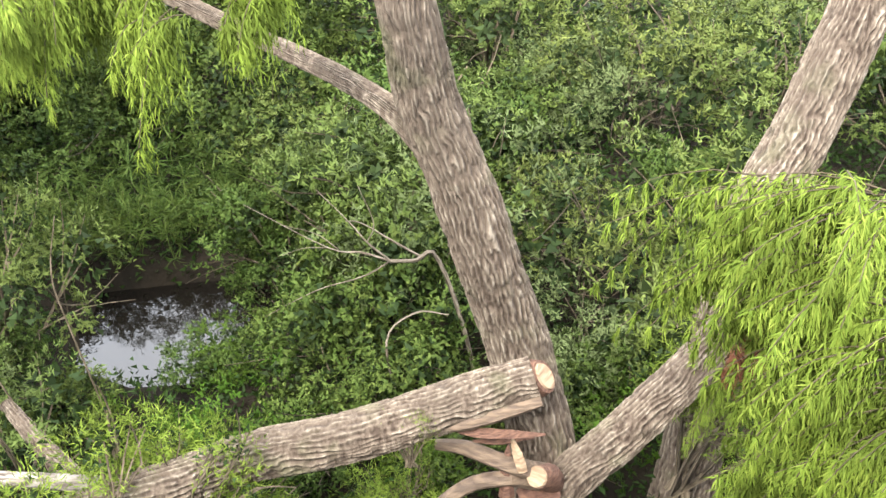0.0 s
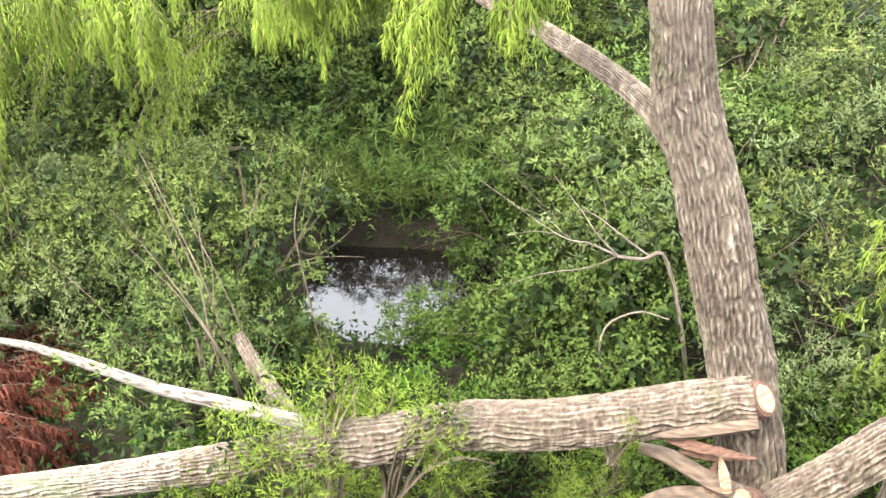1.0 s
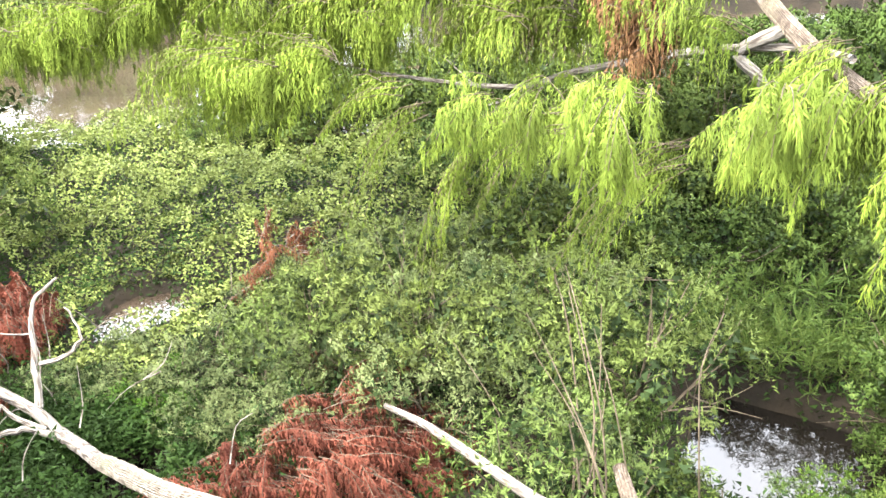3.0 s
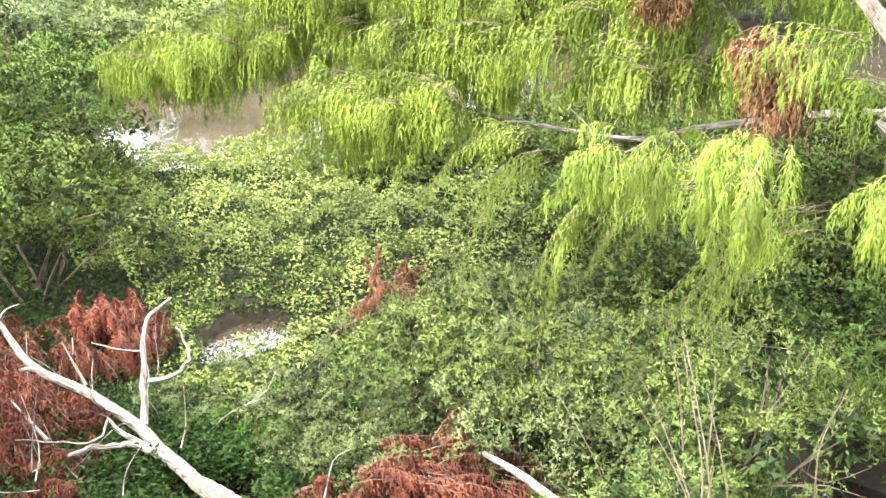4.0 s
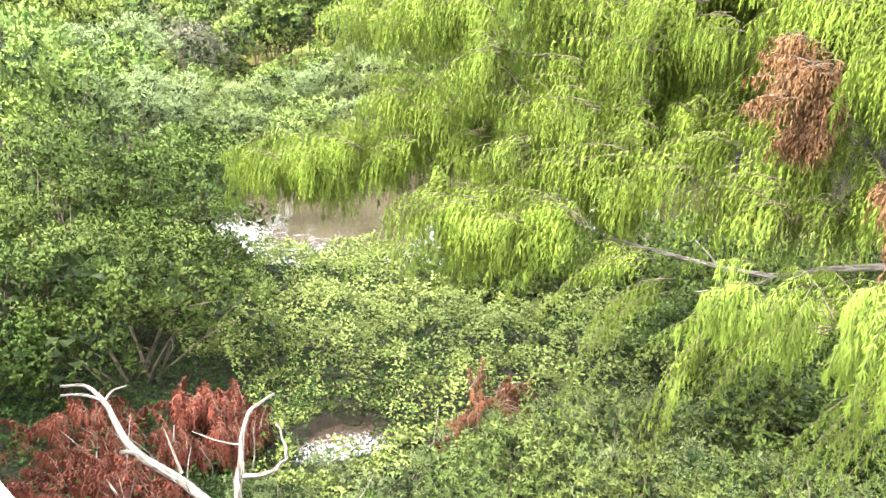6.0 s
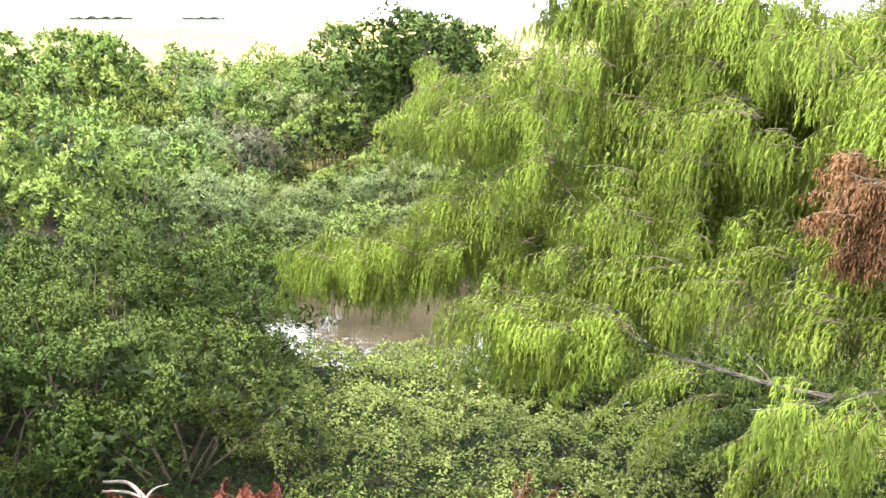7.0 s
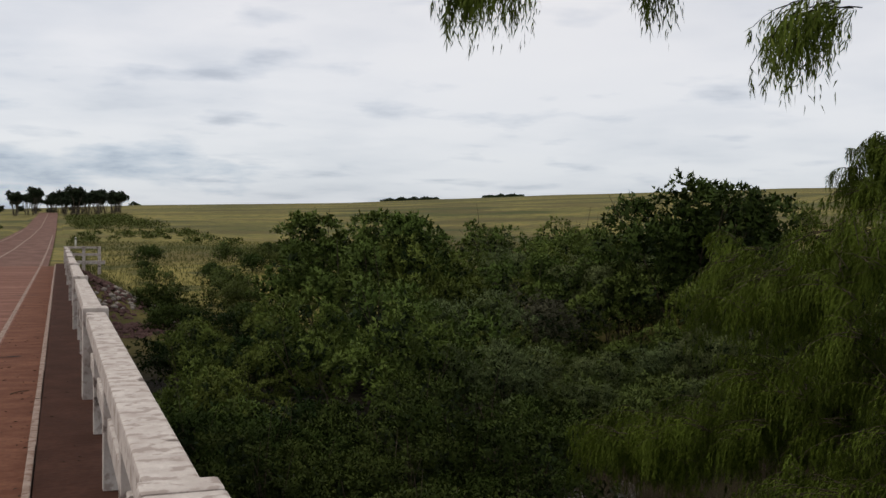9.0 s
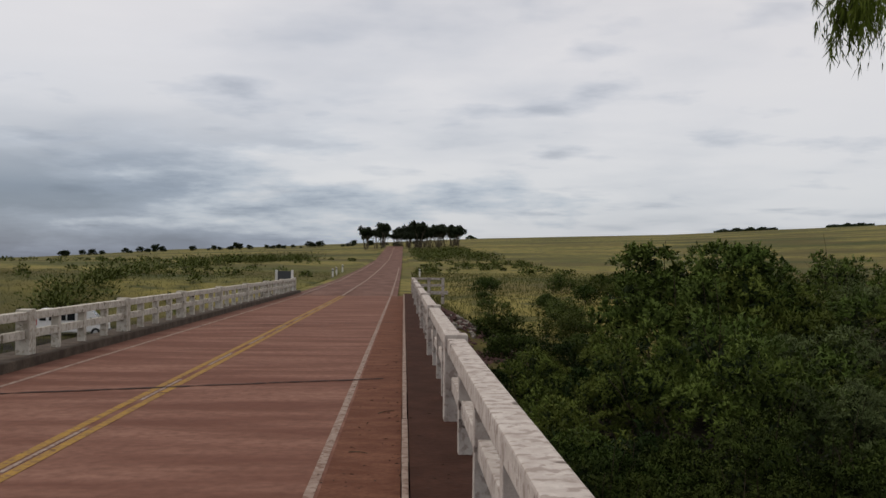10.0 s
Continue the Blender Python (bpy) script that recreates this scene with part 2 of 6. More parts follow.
WHITEWASH = concrete("worn_whitewash", (0.52, 0.475, 0.435), (0.36, 0.31, 0.28), (1, 1, 1), 7.0, 0.85, (0.25, 0.205, 0.18))
WHITEWASH_L = concrete("weathered_whitewash", (0.56, 0.53, 0.47), (0.36, 0.33, 0.28), (1, 1, 1), 5.0, 0.85, (0.27, 0.24, 0.19))
ROAD = concrete("dusty_red_road", (0.128, 0.056, 0.039), (0.218, 0.114, 0.083), (0.30, 1.5, 1), 1.0, 0.88)
ROAD_FAR = concrete("old_road", (0.112, 0.056, 0.042), (0.172, 0.098, 0.076), (1, 0.3, 1), 0.7, 0.88)
DIRT = concrete("red_road_dirt", (0.105, 0.043, 0.026), (0.165, 0.074, 0.046), (0.8, 1.5, 1), 2.4, 0.95)
WALKWAY = concrete("dark_walkway", (0.038, 0.016, 0.010), (0.060, 0.026, 0.017), (1, 1, 1), 2.0, 0.95)
PAINT_WHITE = concrete("worn_white_paint", (0.30, 0.235, 0.195), (0.18, 0.115, 0.09), (1, 1, 1), 6.0, 0.8, (0.13, 0.07, 0.05))
PAINT_YELLOW = concrete("worn_yellow_paint", (0.31, 0.18, 0.04), (0.22, 0.13, 0.045), (1, 1, 1), 5.0, 0.8, (0.15, 0.08, 0.05))
JOINT = concrete("tar_joint", (0.03, 0.02, 0.018), (0.06, 0.035, 0.03), (1, 1, 1), 5)
KERB_DARK = concrete("dirty_kerb", (0.06, 0.045, 0.035), (0.12, 0.097, 0.075), (1, 1, 1), 2.5)
STONE = concrete("red_stone", (0.07, 0.04, 0.037), (0.13, 0.08, 0.07), (1, 1, 1), 2.0, 0.9)
STONE_PALE = concrete("pale_stone", (0.20, 0.18, 0.155), (0.30, 0.27, 0.24), (1, 1, 1), 2.0, 0.9)


def ground_material():
    """Leaf litter and mud low down, dry yellow-green pasture on the rises."""
    m, b = material("ground_soil_and_pasture", 0.95, 0, 0.1)
    n, l = nodes_of(m.node_tree)
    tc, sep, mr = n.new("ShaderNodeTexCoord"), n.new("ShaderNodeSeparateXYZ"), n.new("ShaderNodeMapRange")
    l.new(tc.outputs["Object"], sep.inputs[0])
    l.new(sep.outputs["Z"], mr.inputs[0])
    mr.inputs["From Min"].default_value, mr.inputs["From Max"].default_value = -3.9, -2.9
    # Mud coloured near black, so bare gaps under the thicket look shaded.
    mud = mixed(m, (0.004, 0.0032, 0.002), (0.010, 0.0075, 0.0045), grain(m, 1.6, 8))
    green = mixed(m, (0.042, 0.050, 0.012), (0.093, 0.091, 0.024), grain(m, 0.06, 7))
    straw = mixed(m, green, (0.176, 0.149, 0.042), grain(m, 0.012, 7, (1, 1.6, 1), 0.42, 0.55))
    tuft = mixed(m, straw, (0.042, 0.048, 0.015), mixed(m, (0, 0, 0), (0.9, 0.85, 0.85), grain(m, 0.35, 9, (1, 1, 1), 0.48, 0.64)))
    band = mixed(m, tuft, (0.070, 0.056, 0.020), mixed(m, (0, 0, 0), (0.6, 0.6, 0.6), grain(m, 0.03, 9, (1, 1, 1), 0.48, 0.58)))
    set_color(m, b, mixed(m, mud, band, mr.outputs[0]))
    relief(m, b, grain(m, 3, 8), 0.6, 0.05)
    return m


GROUND = ground_material()


def water_material(name, a, c):
    m, b = material(name, 0.04, 0, 0.5)
    set_color(m, b, mixed(m, a, c, grain(m, 0.4, 4)))
    b.inputs["IOR"].default_value = 1.42
    relief(m, b, grain(m, 3.0, 3, (1, 1, 1), 0.3, 0.7), 0.22, 0.016)
    return m


WATER = water_material("muddy_water", (0.014, 0.0105, 0.0075), (0.024, 0.0175, 0.012))
POOL_WATER = water_material("dark_pool_water", (0.0030, 0.0026, 0.0020), (0.005, 0.004, 0.003))


def simple(name, c, rough=0.5, metal=0.0, spec=0.4, vary=0.85):
    m, b = material(name, rough, metal, spec)
    set_color(m, b, mixed(m, c, tuple(k * vary for k in c), grain(m, 4, 5)))
    return m


VAN_WHITE = simple("white_van_paint", (0.74, 0.74, 0.73), 0.35, 0, 0.5, 0.93)
GLASS_DARK = simple("tinted_glass", (0.015, 0.017, 0.02), 0.06, 0, 0.6)
RUBBER = simple("black_rubber", (0.02, 0.02, 0.02), 0.8)
STEEL = simple("grey_steel", (0.5, 0.5, 0.5), 0.4, 0.8)
LAMP_RED = simple("red_lens", (0.45, 0.02, 0.02), 0.2)
LAMP_CLEAR = simple("clear_lens", (0.7, 0.7, 0.68), 0.15)
SIGN_DARK = simple("dark_sign_face", (0.05, 0.055, 0.06), 0.5)
POST_WHITE = simple("white_post_paint", (0.68, 0.67, 0.64), 0.6)
SOIL_DARK = simple("shaded_earth", (0.05, 0.035, 0.025), 0.95, 0, 0.1, 0.6)


# ---------------------------------------------------------------- mesh helpers
def empty(name, x=0, y=0, z=0, turn=0, **tags):
    ob = new(name)
    ob.empty_display_size = 0.1
    ob.matrix_basis = pose(x, y, z, 0, 0, turn)
    return tagged(ob, **tags)


def part(name, bm, mat, parent=None, label=""):
    """Links a bmesh as one mesh object, under a thing or a part."""
    me = bpy.data.meshes.new(name)
    bm.normal_update()
    bm.to_mesh(me)
    bm.free()
    return part_of(name, me, mat, parent, label)


def part_of(name, me, mat, parent=None, label=""):
    if len(me.materials) == 0:
        me.materials.append(mat)
    ob = new(name, me)
    if parent is not None:
        ob.parent = parent
    if label:
        ob["label"] = label
    return ob


def box(bm, x0, x1, y0, y1, z0, z1, bevel=0.0):
    r = bmesh.ops.create_cube(bm, size=1)
    bmesh.ops.transform(bm, matrix=Matrix.LocRotScale(((x0 + x1) / 2, (y0 + y1) / 2, (z0 + z1) / 2), None, (x1 - x0, y1 - y0, z1 - z0)), verts=r["verts"])
    if bevel:
        es = {e for v in r["verts"] for e in v.link_edges}
        bmesh.ops.bevel(bm, geom=list(es), offset=bevel, segments=2, affect="EDGES", profile=0.6)
    return r


def box_part(name, dims, mat, parent=None, label="", bevel=0.0):
    bm = bmesh.new()
    box(bm, *dims, bevel=bevel)
    return part(name, bm, mat, parent, label)


def mesh_arrays(name, verts, quads, uv=None, smooth=False, ridge=None):
    """A mesh of quads from arrays."""
    me = bpy.data.meshes.new(name)
    v, q = np.asarray(verts, np.float32), np.asarray(quads, np.int32)
    me.vertices.add(len(v))
    me.vertices.foreach_set("co", v.ravel())
    me.loops.add(q.size)
    me.loops.foreach_set("vertex_index", q.ravel())
    me.polygons.add(len(q))
    me.polygons.foreach_set("loop_start", np.arange(0, q.size, q.shape[1], dtype=np.int32))
    me.polygons.foreach_set("use_smooth", np.full(len(q), smooth))
    if uv is not None:
        layer = me.uv_layers.new(name="UVMap")
        layer.data.foreach_set("uv", np.asarray(uv, np.float32)[q.ravel()].ravel())
    if ridge is not None:
        layer = me.uv_layers.new(name="Ridge")
        layer.data.foreach_set("uv", np.repeat(np.asarray(ridge, np.float32)[q.ravel()], 2))
    me.update(calc_edges=True)
    return me


def spline(points, count):
    """Smooth polyline through the points (x, y, z, radius), evenly sampled."""
    p = np.asarray(points, float)
    ext = np.vstack([2 * p[0] - p[1], p, 2 * p[-1] - p[-2]])
    out = []
    for u in np.linspace(0, len(p) - 1 - 1e-9, count):
        i, s = int(u), u - int(u)
        a, b, c, d = ext[i:i + 4]
        out.append(0.5 * (2 * b + (c - a) * s + (2 * a - 5 * b + 4 * c - d) * s * s + (3 * b - a - 3 * c + d) * s ** 3))
    out = np.array(out)
    out[:, 3] = np.maximum(out[:, 3], 0.002)
    return out


def tube(points, sides=12, count=24, rough=0.0, cap=True, seed=1, raw=False, wobble=0.0):
    """A tapered, uneven stem through the points (x, y, z, radius): vertices, quads and uv (turn, length)."""
    p = points if raw else spline(points, count)
    rng = np.random.default_rng(seed)
    if not raw and wobble:
        u = np.linspace(0, 1, len(p))[:, None] * rng.uniform(9, 15, 3) + rng.uniform(0, 6, 3)
        p[1:, :3] += wobble * (np.sin(u) + 0.6 * np.sin(2.3 * u + 1))[1:] * np.minimum(np.arange(1, len(p)) / 5, 1)[:, None]
    c, r = p[:, :3], p[:, 3]
    t = np.gradient(c, axis=0)
    t /= np.linalg.norm(t, axis=1)[:, None] + 1e-9
    ref = np.array([0, 0, 1.0]) if abs(t[:, 2]).mean() < 0.8 else np.array([1.0, 0, 0])
    a = np.cross(t, ref)
    a /= np.linalg.norm(a, axis=1)[:, None] + 1e-9
    b = np.cross(t, a)
    ang = np.linspace(0, 2 * np.pi, sides + 1)
    lobes = 1 + rough * (np.sin(3 * ang + 1.0) * 0.5 + np.sin(5 * ang + 2.0) * 0.4)[None, :] + rough * rng.normal(0, 0.25, (len(p), sides + 1))
    lobes[:, -1] = lobes[:, 0]
    ring = c[:, None] + (r[:, None] * lobes)[..., None] * (np.cos(ang)[None, :, None] * a[:, None] + np.sin(ang)[None, :, None] * b[:, None])
    length = np.concatenate([[0], np.cumsum(np.linalg.norm(np.diff(c, axis=0), axis=1))])
    uv = np.stack(np.broadcast_arrays(ang[None, :] / (2 * np.pi) * np.maximum(r.mean() * 6.28, 0.02), length[:, None]), -1)
    k, s = len(p), sides + 1
    i, j = np.meshgrid(np.arange(k - 1), np.arange(sides), indexing="ij")
    q = np.stack([i * s + j, i * s + j + 1, (i + 1) * s + j + 1, (i + 1) * s + j], -1).reshape(-1, 4)
    v, u = ring.reshape(-1, 3), uv.reshape(-1, 2)
    if cap:
        for end, row in ((0, 0), (k - 1, k - 1)):
            n0 = len(v)
            v, u = np.vstack([v, c[end]]), np.vstack([u, [0, 0]])
            jj = np.arange(0, sides - 1, 2)
            q = np.vstack([q, np.stack([row * s + jj, row * s + jj + 1, row * s + jj + 2, np.full(len(jj), n0)], -1)])
    return v, q, u


def furrowed(points, sides=72, count=160, depth=0.05, ridges=15, seed=1):
    """A stem whose bark stands out in long, wandering ridges."""
    p = spline(points, count)
    v, q, u = tube(p, sides, count, 0.0, True, seed, raw=True)
    k, s = len(p), sides + 1
    turn = np.linspace(0, 1, s)[None] + np.zeros((k, 1))
    length = u[:k * s, 1].reshape(k, s)
    rng = np.random.default_rng(seed)

    def lattice(nu, step):
        """Smooth noise, closed round the stem: nu cells round, one per step along."""
        nv = int(length.max() / step) + 3
        g = rng.random((nv, nu))
        x, y = turn * nu, length / step
        i, j = np.floor(y).astype(int), np.floor(x).astype(int)
        fx, fy = x - j, y - i
        fx, fy = fx * fx * (3 - 2 * fx), fy * fy * (3 - 2 * fy)
        at = lambda a, b: g[a % nv, b % nu]
        return (at(i, j) * (1 - fx) + at(i, j + 1) * fx) * (1 - fy) + (at(i + 1, j) * (1 - fx) + at(i + 1, j + 1) * fx) * fy

    sway = turn * ridges + 1.1 * lattice(max(3, ridges // 3), 0.28) + 0.9 * lattice(max(3, ridges // 2), 0.11) + 0.45 * lattice(ridges, 0.045)
    crest = 1 - np.abs(2 * (sway % 1.0) - 1)
    plate = np.clip((lattice(ridges, 0.075) - 0.2) / 0.3, 0, 1)
    broken = 0.2 + plate * (0.45 + 0.6 * lattice(ridges * 2, 0.03))
    ridge = 1.5 * np.clip((1.35 * crest - 0.15) * broken + 0.10 * lattice(ridges * 2, 0.02), 0, 1)
    big = 0.10 * (lattice(4, 0.35) - 0.5)
    ridge[:, -1], big[:, -1] = ridge[:, 0], big[:, 0]
    body = v[:k * s].reshape(k, s, 3)
    body += (body - p[:, None, :3]) * (depth * 1.3 * (ridge - 0.9) + big)[..., None]
    v[:k * s] = body.reshape(-1, 3)
    height = np.full(len(v), 0.5)
    height[:k * s] = (ridge / 1.5).ravel()
    return v, q, u, True, height


def joined(pieces):
    vs, qs, us, n = [], [], [], 0
    for v, q, u in pieces:
        vs.append(v), qs.append(q + n), us.append(u)
        n += len(v)
    return np.vstack(vs), np.vstack(qs), np.vstack(us)


def stems_mesh(name, paths, sides=6, count=8, rough=0.0):
    return mesh_arrays(name, *joined([tube(p, sides, count, rough, cap=False, seed=i) for i, p in enumerate(paths)]), smooth=True)


def unit(v):
    return v / (np.linalg.norm(v, axis=-1, keepdims=True) + 1e-9)


def leaves_mesh(name, base, way, length, width, rng, flat=0.0, facing=None, slim=False):
    """Pointed leaves: one blade at each base, along way. flat: how far the blades keep to their facing; slim: three-cornered blades."""
    n = len(base)
    way = unit(way)
    side = np.cross(way, unit(rng.normal(0, 1, (n, 3)) * (1 - flat) + (np.array([0, 0, 1.0]) if facing is None else unit(facing)) * flat + 1e-4))
    side = unit(side)
    if facing is not None:
        flip = (np.cross(side, way) * facing).sum(1) < 0
        side[flip] *= -1
    L, W = np.asarray(length).reshape(-1, 1) * np.ones((n, 1)), np.asarray(width).reshape(-1, 1) * np.ones((n, 1))
    nrm = np.cross(side, way)
    mid = base + way * L * 0.45 + nrm * L * 0.08
    tip, c = base + way * L - nrm * L * 0.05, 3 if slim else 4
    v = np.stack([base - side * W / 2, base + way * L * 0.25 + side * W / 2, tip] if slim else [base, mid + side * W / 2, tip, mid - side * W / 2], 1).reshape(-1, 3)
    me = mesh_arrays(name, v, np.arange(c * n).reshape(-1, c), smooth=facing is not None)
    if facing is not None:
        soft = unit(nrm * 0.38 + unit(facing) * 0.9)
        me.normals_split_custom_set_from_vertices(np.repeat(soft, c, 0))
    return me


def clump_points(rng, centres, radius, per, squash=0.8):
    """Leaf positions in many small tufts round the centres, with the way each tuft faces."""
    k = len(centres)
    off = unit(rng.normal(0, 1, (k, per, 3))) * rng.uniform(0.15, 1.0, (k, per, 1)) ** 0.6
    rad = np.asarray(radius).reshape(-1, 1, 1) * rng.uniform(0.6, 1.3, (k, 1, 1))
    pts = centres[:, None] + off * rad * np.array([1, 1, squash])
    return pts.reshape(-1, 3), off.reshape(-1, 3)


def sprigs(rng, centres, out, radius, per):
    """Leaves set along short shoots that leave each centre outwards and up: their bases and ways."""
    k, shoots = len(centres), 4
    w = unit(0.75 * np.repeat(out, shoots, 0) + rng.normal(0, 0.62, (k * shoots, 3)) + np.array([0, 0, 0.12])).reshape(k, shoots, 3)
    L = radius * rng.uniform(0.55, 1.5, (k, shoots))
    s, u, rows = rng.integers(0, shoots, (k, per)), rng.uniform(0.02, 1, (k, per)), np.arange(k)[:, None]
    shoot, reach = w[rows, s], (L[rows, s] * u)[..., None]
    sag = np.array([0, 0, -0.35]) * reach ** 2 / (radius * 2)
    pts = centres[:, None] + shoot * reach + sag + rng.normal(0, 0.06, (k, per, 3)) * radius
    way = shoot * 0.75 + rng.normal(0, 0.5, (k, per, 3))
    return pts.reshape(-1, 3), way.reshape(-1, 3)


# ---------------------------------------------------------------- lie of the land
ROAD_Y = [-400, -14, 58, 95, 150, 233, 400, 700, 1500, 3000]
ROAD_Z = [2, -0.17, -0.17, 0.12, 0.95, 2.6, 8.8, 13, 30, 30]
SKY_AZ = [-180, -90, -30, -21, -17, -13, -8, -3.6, 4.3, 9, 15, 20, 27, 40, 60, 120, 180]
SKY_EL = [0.8, 0.3, 0.1, 0.18, 0.43, 0.72, 0.92, 1.13, 1.5, 1.63, 1.76, 2.0, 2.3, 2.65, 2.7, 1.5, 0.8]
POOLS = [(8.2, 2.15, 0.9, 1.0), (6.85, 9.85, 0.62, 0.42), (4.6, 7.2, 0.42, 0.4)]
RIVER = [(-60, 36), (-20, 35), (2, 31), (8.2, 24.0), (12.4, 20.2), (16.8, 18.5), (19.7, 13.0), (21.8, 6), (26, -8), (31, -60)]
RIVER_HALF = 5.3
WATER_Z = -4.55


def from_river(x, y):
    """Distance to the river's middle line."""
    best = np.full(np.shape(x), 1e9)
    for (ax, ay), (bx, by) in zip(RIVER, RIVER[1:]):
        dx, dy = bx - ax, by - ay
        u = np.clip(((x - ax) * dx + (y - ay) * dy) / (dx * dx + dy * dy), 0, 1)
        best = np.minimum(best, np.hypot(x - ax - u * dx, y - ay - u * dy))
    cove = 1.3 * np.exp(-((x - 10.7) / 1.2) ** 2 - ((y - 17.8) / 1.5) ** 2) + 1.4 * np.exp(-((x - 13.3) / 1.5) ** 2 - ((y - 15.8) / 1.4) ** 2)
    return best - cove + 3.0 * np.clip((15 - x) / 3.8, 0, 1) + 0.35 * np.sin(0.8 * x + 0.5 * y) + 0.2 * np.sin(1.9 * x - 1.3 * y)


def land(x, y):
    """Height of the ground."""
    x, y = np.asarray(x, float), np.asarray(y, float)
    r = np.hypot(x, y) + 1e-6
    az = np.degrees(np.arctan2(x, y))
    el = np.interp(az, SKY_AZ, SKY_EL)
    share = np.interp(np.log(r), np.log([60, 100, 200, 400, 800, 1500, 4000]), [-1.5, -0.55, 0.1, 0.72, 0.93, 1.0, 0.45])
    far = 1.65 + r * np.tan(np.radians(np.where(share < 0, share * 1.9, share * el)))
    wave = np.sin(x * 0.9 + 1.3 * np.sin(y * 0.5)) * 0.12 + np.sin(y * 1.1 + x * 0.35) * 0.1 + np.sin(x * 2.3) * np.sin(y * 2.1) * 0.06
    floor = -4.15 + wave + np.where(x > -8, np.clip((y - 30) / 30, 0, 1) * 1.2, 0.3)
    edge = np.where(x < -8, 75.0, 42.0)
    s = np.clip((r - edge) / 40, 0, 1)
    s = s * s * (3 - 2 * s)
    z = floor * (1 - s) + far * s
    for cx, cy, a, b in POOLS:
        d = np.sqrt(((x - cx) / a) ** 2 + ((y - cy) / b) ** 2) + 0.12 * np.sin(3 * np.arctan2(y - cy, x - cx) + cx)
        k = np.clip((1.14 - d) / 0.26, 0, 1)
        z = z - k * np.clip(z + (4.5 if cy == 9.85 else 5.0), 0, None)
    k = np.clip((RIVER_HALF + 0.5 - from_river(x, y)) / 1.0, 0, 1) * (r < 75)
    z = z - k * k * (3 - 2 * k) * np.clip(z + 5.2, 0, None)
    road = np.interp(y, ROAD_Y, ROAD_Z)
    out = np.maximum(np.maximum(x - 1.2, -7.5 - x), 0)
    gap = np.maximum(np.minimum(57.0 - y, y + 12.5), 0)
    bank = road - 0.12 - 0.55 * np.hypot(out, gap)
    z = np.where(r < 500, np.maximum(z, bank), z)
    on_road = (x > -7.2) & (x < 0.8) & ((y > 56) | (y < -11)) & (y < 800)
    return np.where(on_road, np.where(y < 330, road - 0.12, np.minimum(z, road - 0.1)), z)


def ground_sheet():
    n, a, b = 236, 2.2, 7.6
    u = np.linspace(-1, 1, n)
    gx, gy = a * np.sinh(b * u) + 4, a * np.sinh(b * u) + 10
    X, Y = np.meshgrid(gx, gy, indexing="xy")
    v = np.stack([X, Y, land(X, Y)], -1).reshape(-1, 3)
    i, j = np.meshgrid(np.arange(n - 1), np.arange(n - 1), indexing="ij")
    q = np.stack([i * n + j, i * n + j + 1, (i + 1) * n + j + 1, (i + 1) * n + j], -1).reshape(-1, 4)
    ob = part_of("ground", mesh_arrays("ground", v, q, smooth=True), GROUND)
    tagged(ob, "rolling pasture and muddy river bank with leaf litter", "ground", kind="structure")


ground_sheet()
bm = bmesh.new()
box(bm, 11.8, 60, -60, 13, WATER_Z - 0.02, WATER_Z)
box(bm, -60, 60, 13, 46, WATER_Z - 0.02, WATER_Z)
tagged(part("water", bm, WATER), "slow brown river water mirroring the grey sky", "water", kind="structure")
bm = bmesh.new()
box(bm, 2, 11.8, -12, 13, WATER_Z + 0.08, WATER_Z + 0.1)
tagged(part("pool_water", bm, POOL_WATER), "dark still water in hollows of the bank", "water", kind="structure")
bm = bmesh.new()
box(bm, 5.9, 7.8, 9.1, 10.6, -4.32, -4.30)
tagged(part("puddle_water", bm, WATER), "shallow puddle among the vines mirroring the sky", "water", kind="structure")


# ---------------------------------------------------------------- bridge and road
def road_strip(name, x0, x1, y0, y1, mat, lift, step=6.0, thick=0.0):
    ys = np.arange(y0, y1 + step, step)
    z = np.interp(ys, ROAD_Y, ROAD_Z) + lift
    v, q = [], []
    for k, (yy, zz) in enumerate(zip(ys, z)):
        v += [(x0, yy, zz), (x1, yy, zz)] + ([(x0, yy, zz - thick), (x1, yy, zz - thick)] if thick else [])
        if k:
            w = 4 if thick else 2
            a, c = (k - 1) * w, k * w
            q.append((a, a + 1, c + 1, c))
            if thick:
                q += [(a + 1, a + 3, c + 3, c + 1), (a + 2, a, c, c + 2)]
    return part_of(name, mesh_arrays(name, v, q), mat)


DECK = -0.17
bm = bmesh.new()
box(bm, -6.45, -0.012, -13, 58.5, DECK - 0.75, DECK)
tagged(part("bridge_deck", bm, ROAD), "dusty red-brown concrete bridge deck with faint cross streaks", "bridge deck", kind="structure")
tagged(road_strip("road", -6.5, -0.35, 58.5, 410, ROAD_FAR, 0.0, 6, 0.5), "narrow reddish road rising straight to a grove", "road", kind="structure")
for name, x0, x1, mat, words in (("edge_line", -0.775, -0.69, PAINT_WHITE, "worn white edge line along the road"), ("edge_line", -5.89, -5.81, PAINT_WHITE, "worn white edge line along the road"),
                                 ("yellow_line", -3.62, -3.51, PAINT_YELLOW, "worn yellow centre line on the road"), ("yellow_line", -3.41, -3.30, PAINT_YELLOW, "worn yellow centre line on the road")):
    tagged(road_strip(name, x0, x1, -13, 58, mat, 0.004, 71), words, "road marking", kind="structure")
tagged(road_strip("road_line", -3.54, -3.38, 58, 380, PAINT_WHITE, 0.03, 6), "faded pale centre line on the far road", "road marking", kind="structure")
